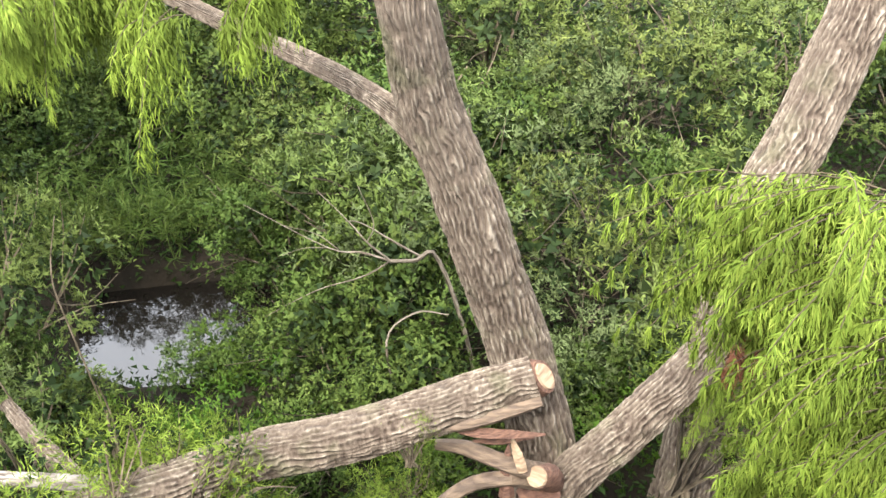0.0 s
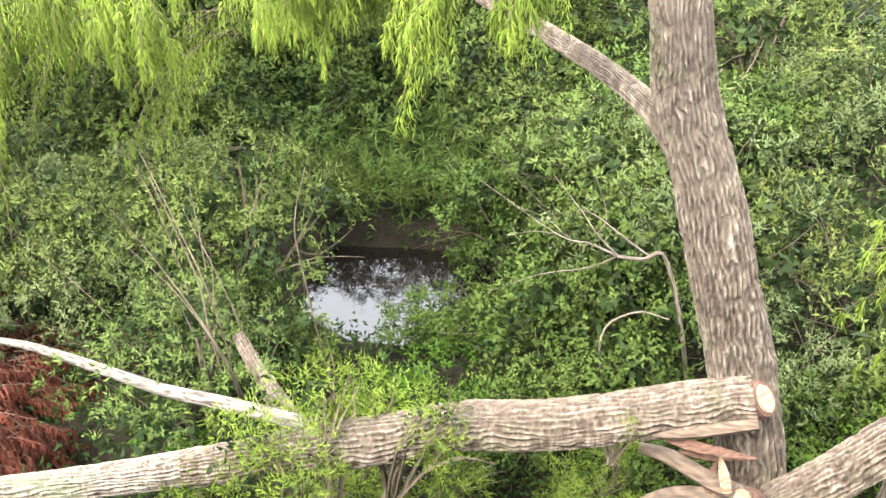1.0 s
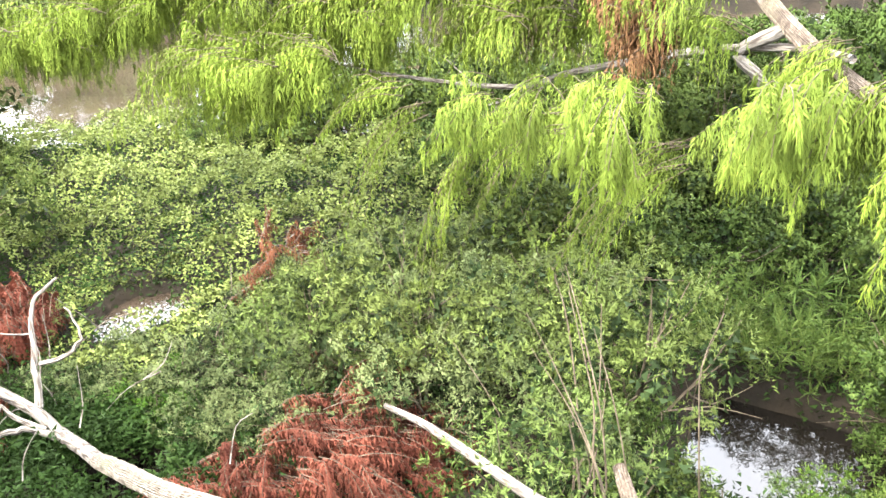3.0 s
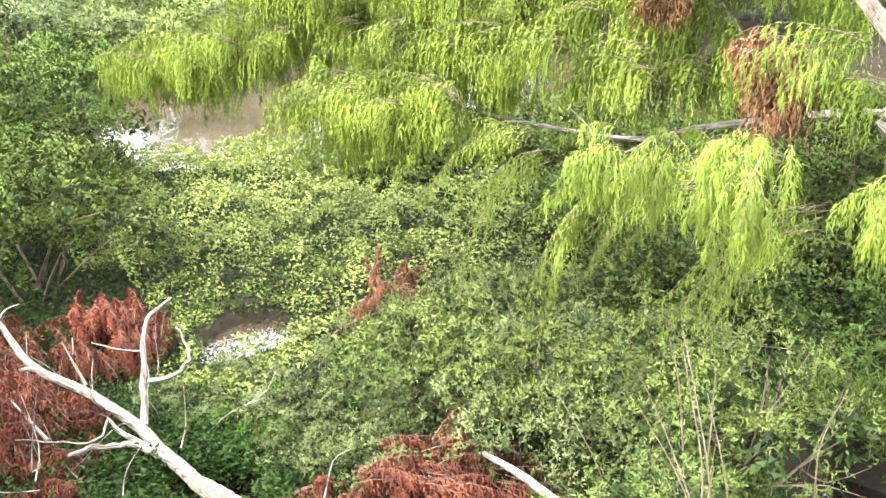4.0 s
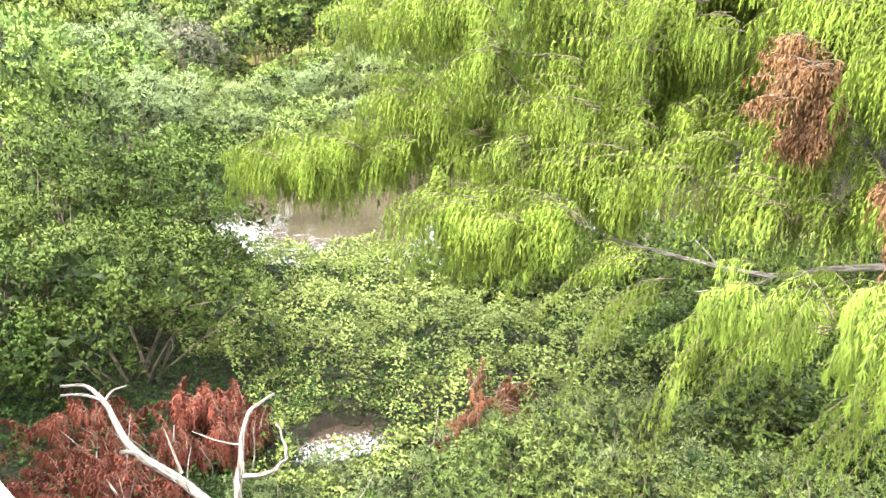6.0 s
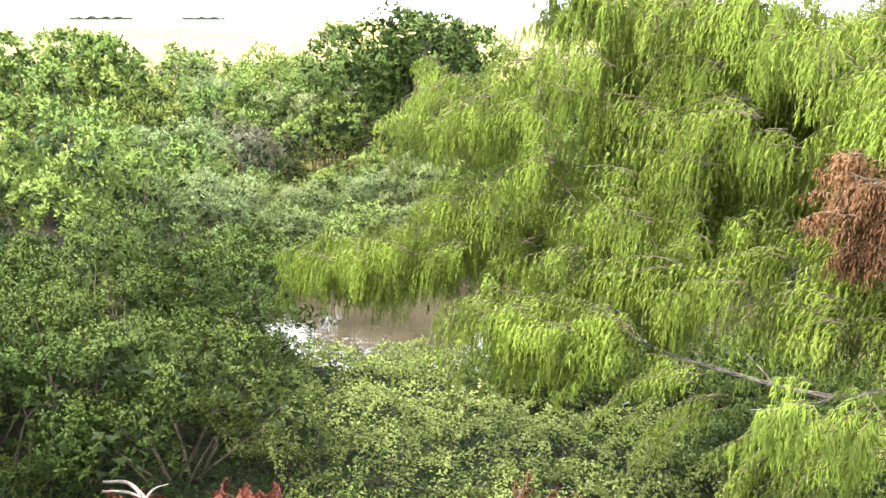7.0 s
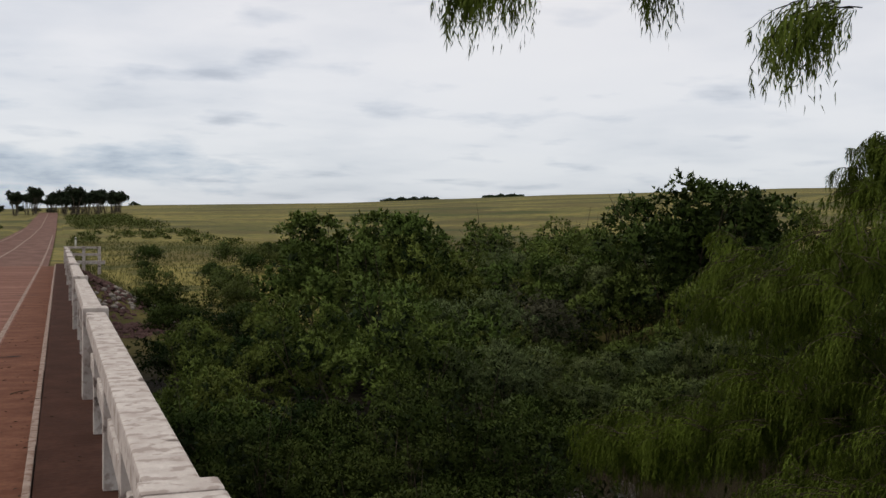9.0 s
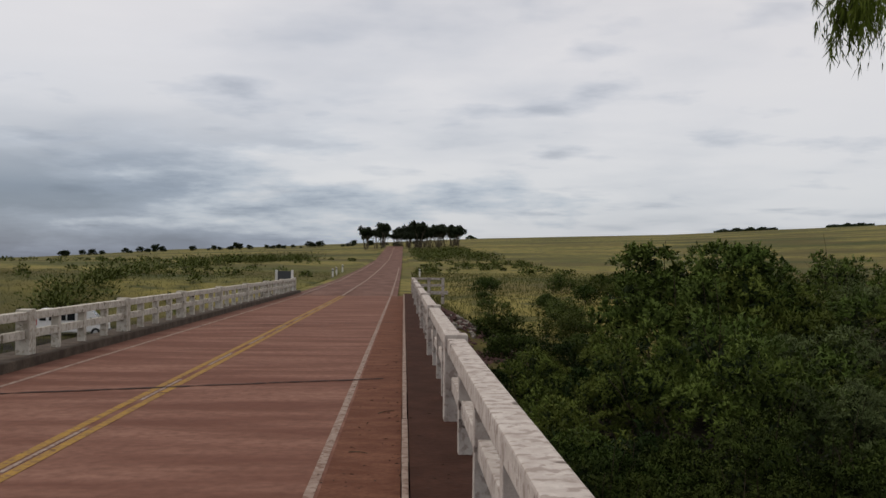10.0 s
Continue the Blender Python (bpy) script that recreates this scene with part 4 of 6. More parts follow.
# ---- the leaning willow with its torn-off stem
def willow():
    root = empty("willow_tree", 5.1, -1.05, -3.9, label="tall leaning willow with deeply furrowed bark, its lower stem torn", category="tree")
    back = Matrix.Translation((-5.1, 1.05, 3.9))

    def limb(name, pts, mat, sides=20, count=40, rough=0.06, label="", seed=3):
        v, *rest = furrowed(pts, 150, 420, 0.045, 34, seed) if mat is BARK else (*tube(pts, sides, count, rough, seed=seed), True)
        return part_of(name, mesh_arrays(name, v + np.array([-5.1, 1.05, 3.9]), *rest), mat, root, label)

    limb("trunk", [(4.86, -1.12, -4.43, 0.24), (4.93, -1.08, -3.53, 0.225), (5.02, -1.06, -3.01, 0.212), (5.12, -0.94, -2.34, 0.192), (5.05, -0.70, -1.27, 0.172), (5.04, -0.54, -0.66, 0.165),
                   (4.94, -0.48, -0.13, 0.142), (4.88, -0.40, 0.67, 0.13), (4.71, -0.10, 2.08, 0.12), (4.35, 0.50, 3.49, 0.07)], BARK, 26, 90, 0.07)
    limb("limb", [(5.06, -0.52, -0.92, 0.085), (5.12, -0.34, -0.72, 0.064), (5.40, -0.10, -0.66, 0.058), (5.80, 0.20, -0.66, 0.056), (6.30, 0.62, -0.65, 0.055), (6.70, 1.30, -0.40, 0.054), (6.96, 2.00, -0.03, 0.06), (8.0, 3.60, 0.98, 0.05), (9.2, 5.60, 1.75, 0.035), (9.4, 8.00, 2.1, 0.02)], BARK, 16, 60, 0.08, "furrowed grey limb")
    limb("limb", [(8.0, 3.60, 0.98, 0.035), (8.9, 4.60, 0.75, 0.028), (9.3, 6.00, 0.6, 0.022), (9.1, 8.40, 0.5, 0.018), (8.5, 10.40, 0.6, 0.012)], BARK_GREY, 10, 30, 0.03)
    limb("limb", [(6.96, 2.00, -0.03, 0.055), (7.00, 2.35, -0.24, 0.045), (6.97, 2.20, -0.38, 0.042), (7.02, 2.16, -0.49, 0.04)], BARE, 10, 14, 0.05, "pale sawn branch stub")
    limb("limb", [(6.66, 1.50, -0.12, 0.03), (6.95, 1.90, -0.16, 0.028), (7.07, 2.50, -0.24, 0.026)], BARE, 8, 12, 0.03, "pale bare branch")
    limb("limb", [(7.96, 3.02, -0.52, 0.035), (8.14, 3.62, -0.70, 0.034), (8.13, 4.35, -0.90, 0.03), (8.16, 4.81, -1.08, 0.028), (8.21, 5.46, -1.16, 0.024), (8.12, 6.45, -1.14, 0.018), (8.05, 7.34, -1.07, 0.008)], BARE, 8, 30, 0.04, "pale bare branch")
    for pts in ([(8.16, 4.81, -1.08, 0.016), (8.13, 5.10, -1.26, 0.012), (7.92, 5.50, -1.36, 0.006)], [(8.13, 5.10, -1.26, 0.01), (8.22, 5.30, -1.47, 0.005)], [(8.21, 5.46, -1.16, 0.012), (8.43, 6.00, -0.97, 0.006)],
                [(9.56, 5.40, 0.10, 0.03), (9.46, 5.90, -0.15, 0.025), (9.15, 6.40, -0.19, 0.018), (8.94, 6.80, -0.43, 0.008)], [(9.56, 5.40, 0.10, 0.025), (9.61, 5.00, -0.05, 0.02), (9.57, 4.80, -0.30, 0.01)], [(9.46, 5.90, -0.15, 0.015), (9.26, 5.90, 0.11, 0.006)]):
        limb("bare_twig", pts, BARE, 6, 12, 0.03, "pale bare twig")
    rng = np.random.default_rng(11)
    tree = (6.8, 1.0, 0.5)
    shift = np.array([-5.1, 1.05, 3.9])
    base = [
        ((8.3, 8.47, 1.44), (0.75, 0.75, 0.45), 34, 1.0), ((8.87, 7.88, 1.84), (0.75, 0.75, 0.45), 34, 1.0), ((8.98, 6.96, 2.09), (0.75, 0.75, 0.45), 34, 1.0),
        ((9.0, 6.08, 2.08), (0.75, 0.75, 0.45), 34, 1.0), ((8.12, 7.87, 0.57), (0.7, 0.7, 0.42), 36, 1.0), ((8.56, 7.14, 0.98), (0.75, 0.75, 0.45), 38, 1.0),
        ((8.89, 6.42, 1.32), (0.75, 0.75, 0.45), 38, 1.0), ((9.04, 5.83, 1.14), (0.7, 0.7, 0.42), 32, 1.0), ((8.87, 5.38, 1.58), (0.8, 0.8, 0.48), 34, 1.0),
        ((8.29, 6.7, 0.14), (0.6, 0.6, 0.36), 30, 0.9), ((8.83, 6.43, 0.6), (0.6, 0.6, 0.36), 26, 0.9), ((8.34, 9.74, 0.84), (0.7, 0.7, 0.42), 30, 0.95),
        ((8.23, 9.32, -0.07), (0.6, 0.6, 0.36), 26, 0.9), ((8.33, 10.43, 1.36), (0.55, 0.55, 0.33), 20, 0.8), ((8.89, 8.54, 2.47), (0.45, 0.45, 0.27), 18, 0.45),
        ((9.46, 7.91, 2.55), (0.4, 0.4, 0.24), 12, 0.4), ((7.19, 11.39, -0.85), (0.42, 0.42, 0.21), 34, 0.8), ((7.39, 10.96, -1.05), (0.45, 0.45, 0.23), 36, 0.85),
        ((7.94, 10.33, -0.75), (0.6, 0.6, 0.3), 42, 0.9), ((8.37, 9.41, -0.35), (0.6, 0.6, 0.3), 40, 0.9), ((7.01, 7.61, -0.63), (0.4, 0.4, 0.2), 26, 0.75),
        ((7.04, 6.98, -0.76), (0.45, 0.45, 0.23), 30, 0.8), ((7.8, 7.1, -0.21), (0.55, 0.55, 0.28), 34, 0.9), ((7.11, 6.29, -0.82), (0.4, 0.4, 0.2), 26, 0.8),
        ((7.77, 6.32, -0.38), (0.5, 0.5, 0.25), 34, 0.9), ((8.43, 6.45, 0.13), (0.55, 0.55, 0.28), 34, 0.9), ((7.12, 5.29, -0.89), (0.25, 0.25, 0.12), 10, 0.6),
        ((7.87, 4.47, -0.23), (0.36, 0.36, 0.18), 20, 0.75), ((7.91, 3.97, -0.2), (0.36, 0.36, 0.18), 20, 0.8),
        ((6.88, 4.05, -1.0), (0.2, 0.2, 0.08), 5, 0.6), ((7.15, 3.66, -0.88), (0.26, 0.26, 0.1), 6, 0.7), ((7.21, 3.16, -0.85), (0.32, 0.32, 0.12), 6, 0.75),
        ((7.06, 2.81, -0.99), (0.28, 0.28, 0.14), 6, 0.7),
        ((6.7, 2.7, 0.1), (0.5, 0.6, 0.3), 14, 0.7), ((6.6, 1.3, -0.05), (0.4, 0.35, 0.12), 12, 0.45),
        ((8.5, 8.1, 2.55), (0.28, 0.28, 0.22), 12, 0.45), ((8.7, 7.2, 2.2), (0.3, 0.3, 0.2), 12, 0.45),
        ((8.5, 6.4, 0.75), (0.5, 0.5, 0.3), 24, 0.85), ((8.5, 5.5, 0.4), (0.5, 0.5, 0.3), 26, 0.85), ((8.5, 4.8, 0.9), (0.5, 0.5, 0.3), 26, 0.85), ((8.5, 4.0, 0.75), (0.5, 0.5, 0.3), 26, 0.85),
        ((8.2, 3.4, 0.3), (0.45, 0.45, 0.25), 24, 0.75), ((8.1, 4.45, 0.05), (0.4, 0.4, 0.2), 12, 0.65), ((7.8, 3.5, -0.1), (0.4, 0.4, 0.2), 10, 0.6),
        ((8.1, 5.6, 0.0), (0.45, 0.45, 0.25), 16, 0.7), ((8.4, 4.2, 0.35), (0.45, 0.45, 0.25), 24, 0.8), ((9.4, 4.7, 1.2), (0.7, 0.7, 0.4), 30, 1.0), ((9.3, 3.6, 1.1), (0.6, 0.6, 0.4), 26, 0.9), ((9.6, 5.6, 2.0), (0.7, 0.7, 0.4), 30, 1.0),
        ((7.5, 3.3, 1.15), (0.4, 0.4, 0.25), 28, 0.7), ((7.9, 3.9, 1.45), (0.45, 0.45, 0.25), 28, 0.8), ((8.3, 4.4, 1.75), (0.5, 0.5, 0.3), 28, 0.8),
    ]
    high = lambda c: c[2] > 1.0 and c[1] > 3.5
    lobes = [(tuple(np.array(c) + shift - (0, 0, 0.12 * high(c))), tuple(np.array(r) * (1.35 if high(c) else 1.1)), max(7, int(n * (2.4 if high(c) else 1.3))), L * 1.15, tuple(np.array(tree) + shift)) for c, r, n, L in base]
    eye = np.array((0.3, 0.2, 1.65))
    deep = []
    for c, r, n, L in base:
        if r[0] >= 0.4 and c[1] > 3.5:
            for step in (0.8, 1.7):
                c2 = np.array(c) + unit(np.array(c) - eye) * step * r[0] * 1.6 + np.array([0, 0, 0.15])
                deep.append((tuple(c2 + shift), tuple(1.15 * np.array(r)), int(n * 0.55), L, tuple(np.array(tree) + shift)))
    near = [q for q in lobes if q[0][1] - shift[1] < 3.0]
    low = [q for q in lobes if q[0][2] - shift[2] < -0.78 and q[0][1] - shift[1] < 5.5]
    near = [q for q in near if q not in low]
    weeping("foliage", rng, [q for q in lobes if q not in near and q not in low], LEAF_WILLOW, root, TWIG, droop=0.55, stations=10, leaves=20, strand=(0.24, 0.62), leaf=0.056, leaf_w=0.0110)
    for c, r, n, L in (((5.20, 3.09, -0.10), (0.34, 0.30, 0.10), 14, 0.40), ((5.20, 2.66, -0.03), (0.34, 0.30, 0.10), 14, 0.42), ((5.20, 2.21, -0.06), (0.34, 0.30, 0.10), 12, 0.40), ((5.20, 1.78, -0.00), (0.34, 0.30, 0.10), 10, 0.35), ((4.80, 0.97, 0.18), (0.30, 0.26, 0.10), 14, 0.40), ((4.80, 0.67, 0.21), (0.30, 0.26, 0.10), 14, 0.42), ((4.80, 0.35, 0.15), (0.30, 0.26, 0.10), 12, 0.40), ((4.85, 0.06, 0.16), (0.24, 0.16, 0.10), 14, 0.28), ((4.80, 1.11, 0.32), (0.30, 0.26, 0.10), 10, 0.40)):
        near.append((tuple(np.array(c) + shift), r, n, L, tuple(np.array(c) + np.array([1.5, -0.3, 0.1]) + shift)))
    weeping("foliage", rng, near, LEAF_WILLOW, root, TWIG, droop=0.6, stations=9, leaves=19, strand=(0.2, 0.46), leaf=0.055, leaf_w=0.0075)
    hung = (tuple(np.array((6.98, 4.82, -1.45)) + shift), (0.09, 0.09, 0.12), 7, 0.55, tuple(np.array((7.0, 4.4, -0.6)) + shift))
    weeping("foliage", rng, [(c, r, 14, L * 1.35, o) for c, r, n, L, o in low], LEAF_WILLOW, root, TWIG, droop=0.75, stations=17, leaves=8, strand=(0.07, 0.27), leaf=0.052, leaf_w=0.0085, spread=0.4)
    weeping("foliage", rng, [hung], LEAF_WILLOW, root, TWIG, droop=1.7, stations=12, leaves=14, strand=(0.14, 0.32), leaf=0.055, leaf_w=0.009)
    weeping("foliage", rng, deep, LEAF_WILLOW, root, TWIG, droop=0.75, stations=11, leaves=8, strand=(0.2, 0.5), leaf=0.09, leaf_w=0.018)
    dead = [((7.4, 4.3, 0.98), (0.2, 0.26, 0.2), 42, 0.36), ((7.3, 4.15, 0.66), (0.24, 0.3, 0.18), 42, 0.38), ((7.3, 3.95, 0.42), (0.2, 0.3, 0.12), 21, 0.36), ((6.75, 2.92, 0.12), (0.16, 0.2, 0.15), 35, 0.36), ((6.65, 2.74, -0.10), (0.16, 0.18, 0.12), 35, 0.36)]
    weeping("dead_foliage", rng, [(tuple(np.array(c) + shift), r, n, L, tuple(np.array(tree) + shift)) for c, r, n, L in dead], LEAF_BROWN, root, TWIG_PALE, stations=9, leaves=8, strand=(0.10, 0.32), leaf=0.055, leaf_w=0.011, spread=0.6)


willow()


def second_stem():
    root = empty("willow_tree", 5.6, -2.2, -3.9, label="second leaning willow trunk with furrowed bark behind hanging shoots", category="tree")
    shift = np.array([-5.6, 2.2, 3.9])
    v, *rest = furrowed([(5.39, -2.10, -4.44, 0.24), (5.53, -2.30, -3.15, 0.205), (5.71, -2.53, -2.07, 0.2), (5.92, -2.86, -1.52, 0.19), (6.12, -3.19, -0.84, 0.18), (6.37, -3.60, 0.23, 0.16), (6.61, -4.00, 1.83, 0.1)], 150, 340, 0.045, 34, 8)
    part_of("trunk", mesh_arrays("trunk", v + shift, *rest), BARK, root)
    rng = np.random.default_rng(21)
    fans = [((3.60, -2.06, -0.48), (-0.1, 1, 0.15), 21, 0.80),
            ((3.40, -2.14, -0.42), (-0.2, 1, 0.2), 14, 0.70),
            ((3.30, -2.15, -0.63), (-0.1, 1, 0.25), 21, 0.75),
            ((3.70, -2.02, -0.79), (-0.2, 0.8, 0.1), 14, 0.45),
            ((3.20, -2.18, -0.87), (-0.1, 1, 0.2), 21, 0.65),
            ((3.40, -2.22, -1.11), (-0.3, 0.8, 0.2), 14, 0.40),
            ((3.30, -2.34, -1.27), (0, 1, 0.15), 21, 0.55),
            ((3.10, -2.40, -1.18), (-0.1, 1, 0.2), 21, 0.55),
            ((3.50, -2.18, -1.78), (-0.1, 1, 0.2), 14, 0.50),
            ((3.60, -2.32, -1.00), (-0.4, 0.7, 0.2), 14, 0.60),
            ((3.20, -2.38, -1.49), (-0.2, 1, 0.2), 14, 0.50),
            ((3.70, -2.00, -2.10), (-0.1, 1, 0.3), 14, 0.38),
            ((5.05, -2.30, -2.55), (-0.4, 0.8, 0.3), 14, 0.5), ((5.05, -2.55, -2.2), (-0.4, 0.8, 0.3), 14, 0.5)
            ]
    lobes = [(tuple(np.array(c) + shift), (0.10, 0.10, 0.07), n, L, tuple(np.array(c) + shift - 2 * np.array(h))) for c, h, n, L in fans]
    weeping("foliage", rng, lobes, LEAF_WILLOW, root, TWIG, droop=0.5, stations=12, leaves=18, strand=(0.14, 0.36), leaf=0.055, leaf_w=0.0072)
    for pts in ([(6.37, -3.60, 0.23, 0.05), (5.4, -3.35, 0.12, 0.04), (4.4, -2.90, -0.18, 0.03), (3.75, -2.45, -0.45, 0.022), (3.35, -2.22, -0.62, 0.012)],
                [(3.75, -2.45, -0.45, 0.018), (3.45, -2.42, -0.95, 0.015), (3.30, -2.42, -1.35, 0.012), (3.45, -2.28, -1.80, 0.009), (3.65, -2.08, -2.10, 0.005)],
                [(5.75, -2.62, -1.95, 0.03), (5.35, -2.58, -2.10, 0.02), (5.08, -2.48, -2.30, 0.014), (5.05, -2.32, -2.52, 0.006)]):
        v, q, u = tube(pts, 8, 26, 0.05, seed=9)
        part_of("bough", mesh_arrays("bough", v + shift, q, u, True), TWIG, root)
    lobes = [(tuple(np.array(c) + shift), (0.06, 0.05, 0.1), 7, 0.16, tuple(np.array(c) + shift + np.array([2, 0, 0.2]))) for c in ((4.6, -2.16, -1.74), (4.6, -2.19, -2.05), (4.95, -2.25, -2.3))]
    weeping("dead_foliage", rng, lobes, LEAF_BROWN, root, TWIG, leaves=9, strand=(0.15, 0.3), leaf=0.05, leaf_w=0.010)


second_stem()


def overhanging_tips():
    """Shoot ends of a tall willow above the railing."""
    root = empty("willow_bough", 3.2, 4.0, 3.4, label="dark willow shoots hanging against the sky", category="tree branch")
    rng = np.random.default_rng(5)
    shift = -np.array([3.2, 4.0, 3.4])
    base = [((2.20, 4.52, 2.98), (0.24, 0.18, 0.05), 28, 0.22), ((2.98, 4.10, 3.06), (0.12, 0.12, 0.05), 14, 0.2), ((3.55, 3.85, 2.74), (0.2, 0.16, 0.05), 28, 0.22), ((4.45, 2.95, 2.74), (0.14, 0.12, 0.05), 14, 0.22)]
    weeping("foliage", rng, [(tuple(np.array(c) + shift), r, n, L, tuple(np.array(c) + shift + np.array([1.0, -0.8, 0.4]))) for c, r, n, L in base], LEAF_WILLOW, root, BARK_GREY, droop=0.9, stations=5, leaves=10, strand=(0.12, 0.36), leaf=0.06, leaf_w=0.0080)
    v, q, u = tube([(4.9, 2.60, 3.78, 0.05), (4.0, 3.50, 3.35, 0.03), (3.1, 4.05, 3.25, 0.02), (2.25, 4.45, 3.10, 0.008)], 8, 24, 0.03)
    part_of("branch", mesh_arrays("branch", v + shift, q, u, True), BARK_GREY, root)


overhanging_tips()


# ---- the fallen stem, with its rust-red dead crown
def fallen_stem():
    root = empty("fallen_tree", 4.6, 1.2, -3.9, label="fallen willow stem with a sawn end and bleached bare branches", category="fallen tree")
    shift = np.array([-4.6, -1.2, 3.9])

    def limb(name, pts, mat, sides=16, count=40, rough=0.06, label="", seed=5):
        v, *rest = furrowed(pts, 120, 260, 0.05, 27, seed) if mat in (BARK, BARK_PALE) else (*tube(pts, sides, count, rough, seed=len(pts) + int(100 * pts[1][1]), wobble=0.010 if len(pts) > 3 and "straight" not in label else 0.0), True)
        return part_of(name, mesh_arrays(name, v + shift, *rest), mat, root, label)

    limb("log", [(4.72, -1.01, -2.31, 0.135), (4.70, -0.69, -2.38, 0.142), (4.60, -0.19, -2.45, 0.145), (4.58, 0.20, -2.52, 0.147), (4.67, 0.70, -2.68, 0.15), (4.49, 1.05, -2.65, 0.145), (4.29, 1.60, -2.63, 0.13), (4.09, 2.20, -2.66, 0.11)], BARK, 24, 60, 0.06, "furrowed brown bark")
    limb("log", [(4.14, 2.10, -2.66, 0.11), (3.98, 2.60, -2.68, 0.1), (3.75, 3.30, -2.67, 0.095), (3.61, 4.20, -2.70, 0.085), (3.60, 5.00, -2.82, 0.078), (3.78, 5.90, -3.08, 0.074), (4.16, 6.80, -3.61, 0.07)], BARK_PALE, 16, 60, 0.06, "pale peeling bark")
    limb("log", [(4.16, 6.80, -3.61, 0.07), (4.46, 7.84, -3.90, 0.066), (4.45, 8.27, -3.78, 0.059), (4.34, 8.92, -3.60, 0.051), (4.09, 9.53, -3.42, 0.044), (4.10, 10.07, -3.27, 0.036), (4.13, 10.47, -3.17, 0.029), (4.06, 10.88, -3.10, 0.021), (3.83, 10.93, -3.05, 0.014)], BARE, 16, 60, 0.06, "bleached bare wood")
    limb("branch", [(4.51, 8.29, -3.78, 0.042), (4.72, 8.54, -3.50, 0.033), (5.04, 8.95, -3.10, 0.023), (5.42, 8.99, -2.90, 0.014)], BARE, 12, 30, 0.04)
    limb("branch", [(4.76, 8.53, -3.48, 0.026), (4.94, 8.30, -3.40, 0.022), (5.09, 8.28, -3.32, 0.018), (5.18, 8.38, -3.20, 0.014), (5.18, 8.57, -3.05, 0.010)], BARE, 10, 24, 0.04)
    limb("branch", [(4.40, 7.89, -3.90, 0.040), (4.25, 8.13, -3.82, 0.033), (4.00, 8.26, -3.78, 0.027), (3.73, 8.35, -3.76, 0.020)], BARE, 10, 24, 0.04)
    limb("branch", [(4.37, 7.99, -3.85, 0.035), (4.24, 8.26, -3.72, 0.025), (4.22, 8.42, -3.62, 0.014)], BARE, 8, 16, 0.04)
    limb("branch", [(4.38, 9.14, -3.58, 0.022), (4.37, 9.28, -3.40, 0.014), (4.38, 9.51, -3.20, 0.006)], BARE, 8, 14, 0.04)
    limb("branch", [(3.68, 8.63, -3.70, 0.020), (3.70, 9.21, -3.60, 0.013), (3.71, 9.46, -3.55, 0.006)], BARE, 8, 14, 0.04)
    limb("branch", [(4.12, 10.48, -3.18, 0.018), (4.25, 10.50, -3.08, 0.012), (4.36, 10.36, -3.00, 0.006)], BARE, 6, 14, 0.04)
    limb("branch", [(4.09, 9.53, -3.42, 0.030), (4.00, 9.57, -3.38, 0.025), (3.91, 9.55, -3.35, 0.020)], BARE, 8, 8, 0.04)
    limb("branch", [(4.39, 9.36, -3.35, 0.014), (4.39, 9.31, -3.25, 0.009), (4.46, 9.42, -3.15, 0.005)], BARE, 6, 10, 0.04)
    limb("branch", [(4.92, 8.83, -3.30, 0.013), (4.78, 9.05, -3.30, 0.009), (4.62, 9.35, -3.25, 0.005)], BARE, 6, 10, 0.04)
    limb("branch", [(4.13, 10.47, -3.17, 0.020), (3.98, 10.62, -3.10, 0.016), (3.73, 10.67, -3.05, 0.012)], BARE, 8, 12, 0.04)
    limb("branch", [(4.22, 8.42, -3.62, 0.014), (4.00, 8.27, -3.70, 0.011), (3.76, 8.50, -3.70, 0.009), (3.45, 8.80, -3.65, 0.006)], BARE, 6, 16, 0.04)
    limb("branch", [(4.48, 1.50, -2.60, 0.052), (4.73, 2.20, -2.73, 0.048), (5.01, 2.86, -2.92, 0.044), (5.37, 3.65, -3.09, 0.04), (5.65, 4.33, -3.22, 0.034), (5.95, 5.0, -3.45, 0.024)], BARE, 14, 36, 0.05, "straight pale branch with lichen")
    rng = np.random.default_rng(31)
    for k in range(34):
        b = np.array([4.26, 9.0, -3.86]) + rng.normal(0, 1, 3) * np.array([0.9, 1.1, 0.12])
        e = b + unit(rng.normal(0, 1, 3) + np.array([0, 0.4, 0.5])) * rng.uniform(0.4, 0.9)
        limb("twig", [(*b, 0.009), (*((b + e) / 2 + rng.normal(0, 0.07, 3)), 0.006), (*e, 0.003)], BARE, 4, 7, 0.0, seed=k)
    # sawn end and splinters at the break
    y = Vector((-0.42, -0.72, 0.55)).normalized()
    bm = bmesh.new()
    bmesh.ops.create_cone(bm, cap_ends=True, segments=22, radius1=0.120, radius2=0.10, depth=0.06)
    bmesh.ops.transform(bm, matrix=Matrix.Translation(Vector((4.70, -1.035, -2.285)) + Vector(shift)) @ y.to_track_quat("Z", "Y").to_matrix().to_4x4() @ Matrix.Diagonal((0.85, 1, 1, 1)), verts=bm.verts)
    face = part("sawn_face", bm, SPLIT_WOOD, root, "brown weathered sawn rim")
    bm = bmesh.new()
    bmesh.ops.create_cone(bm, cap_ends=True, segments=18, radius1=0.088, radius2=0.082, depth=0.016)
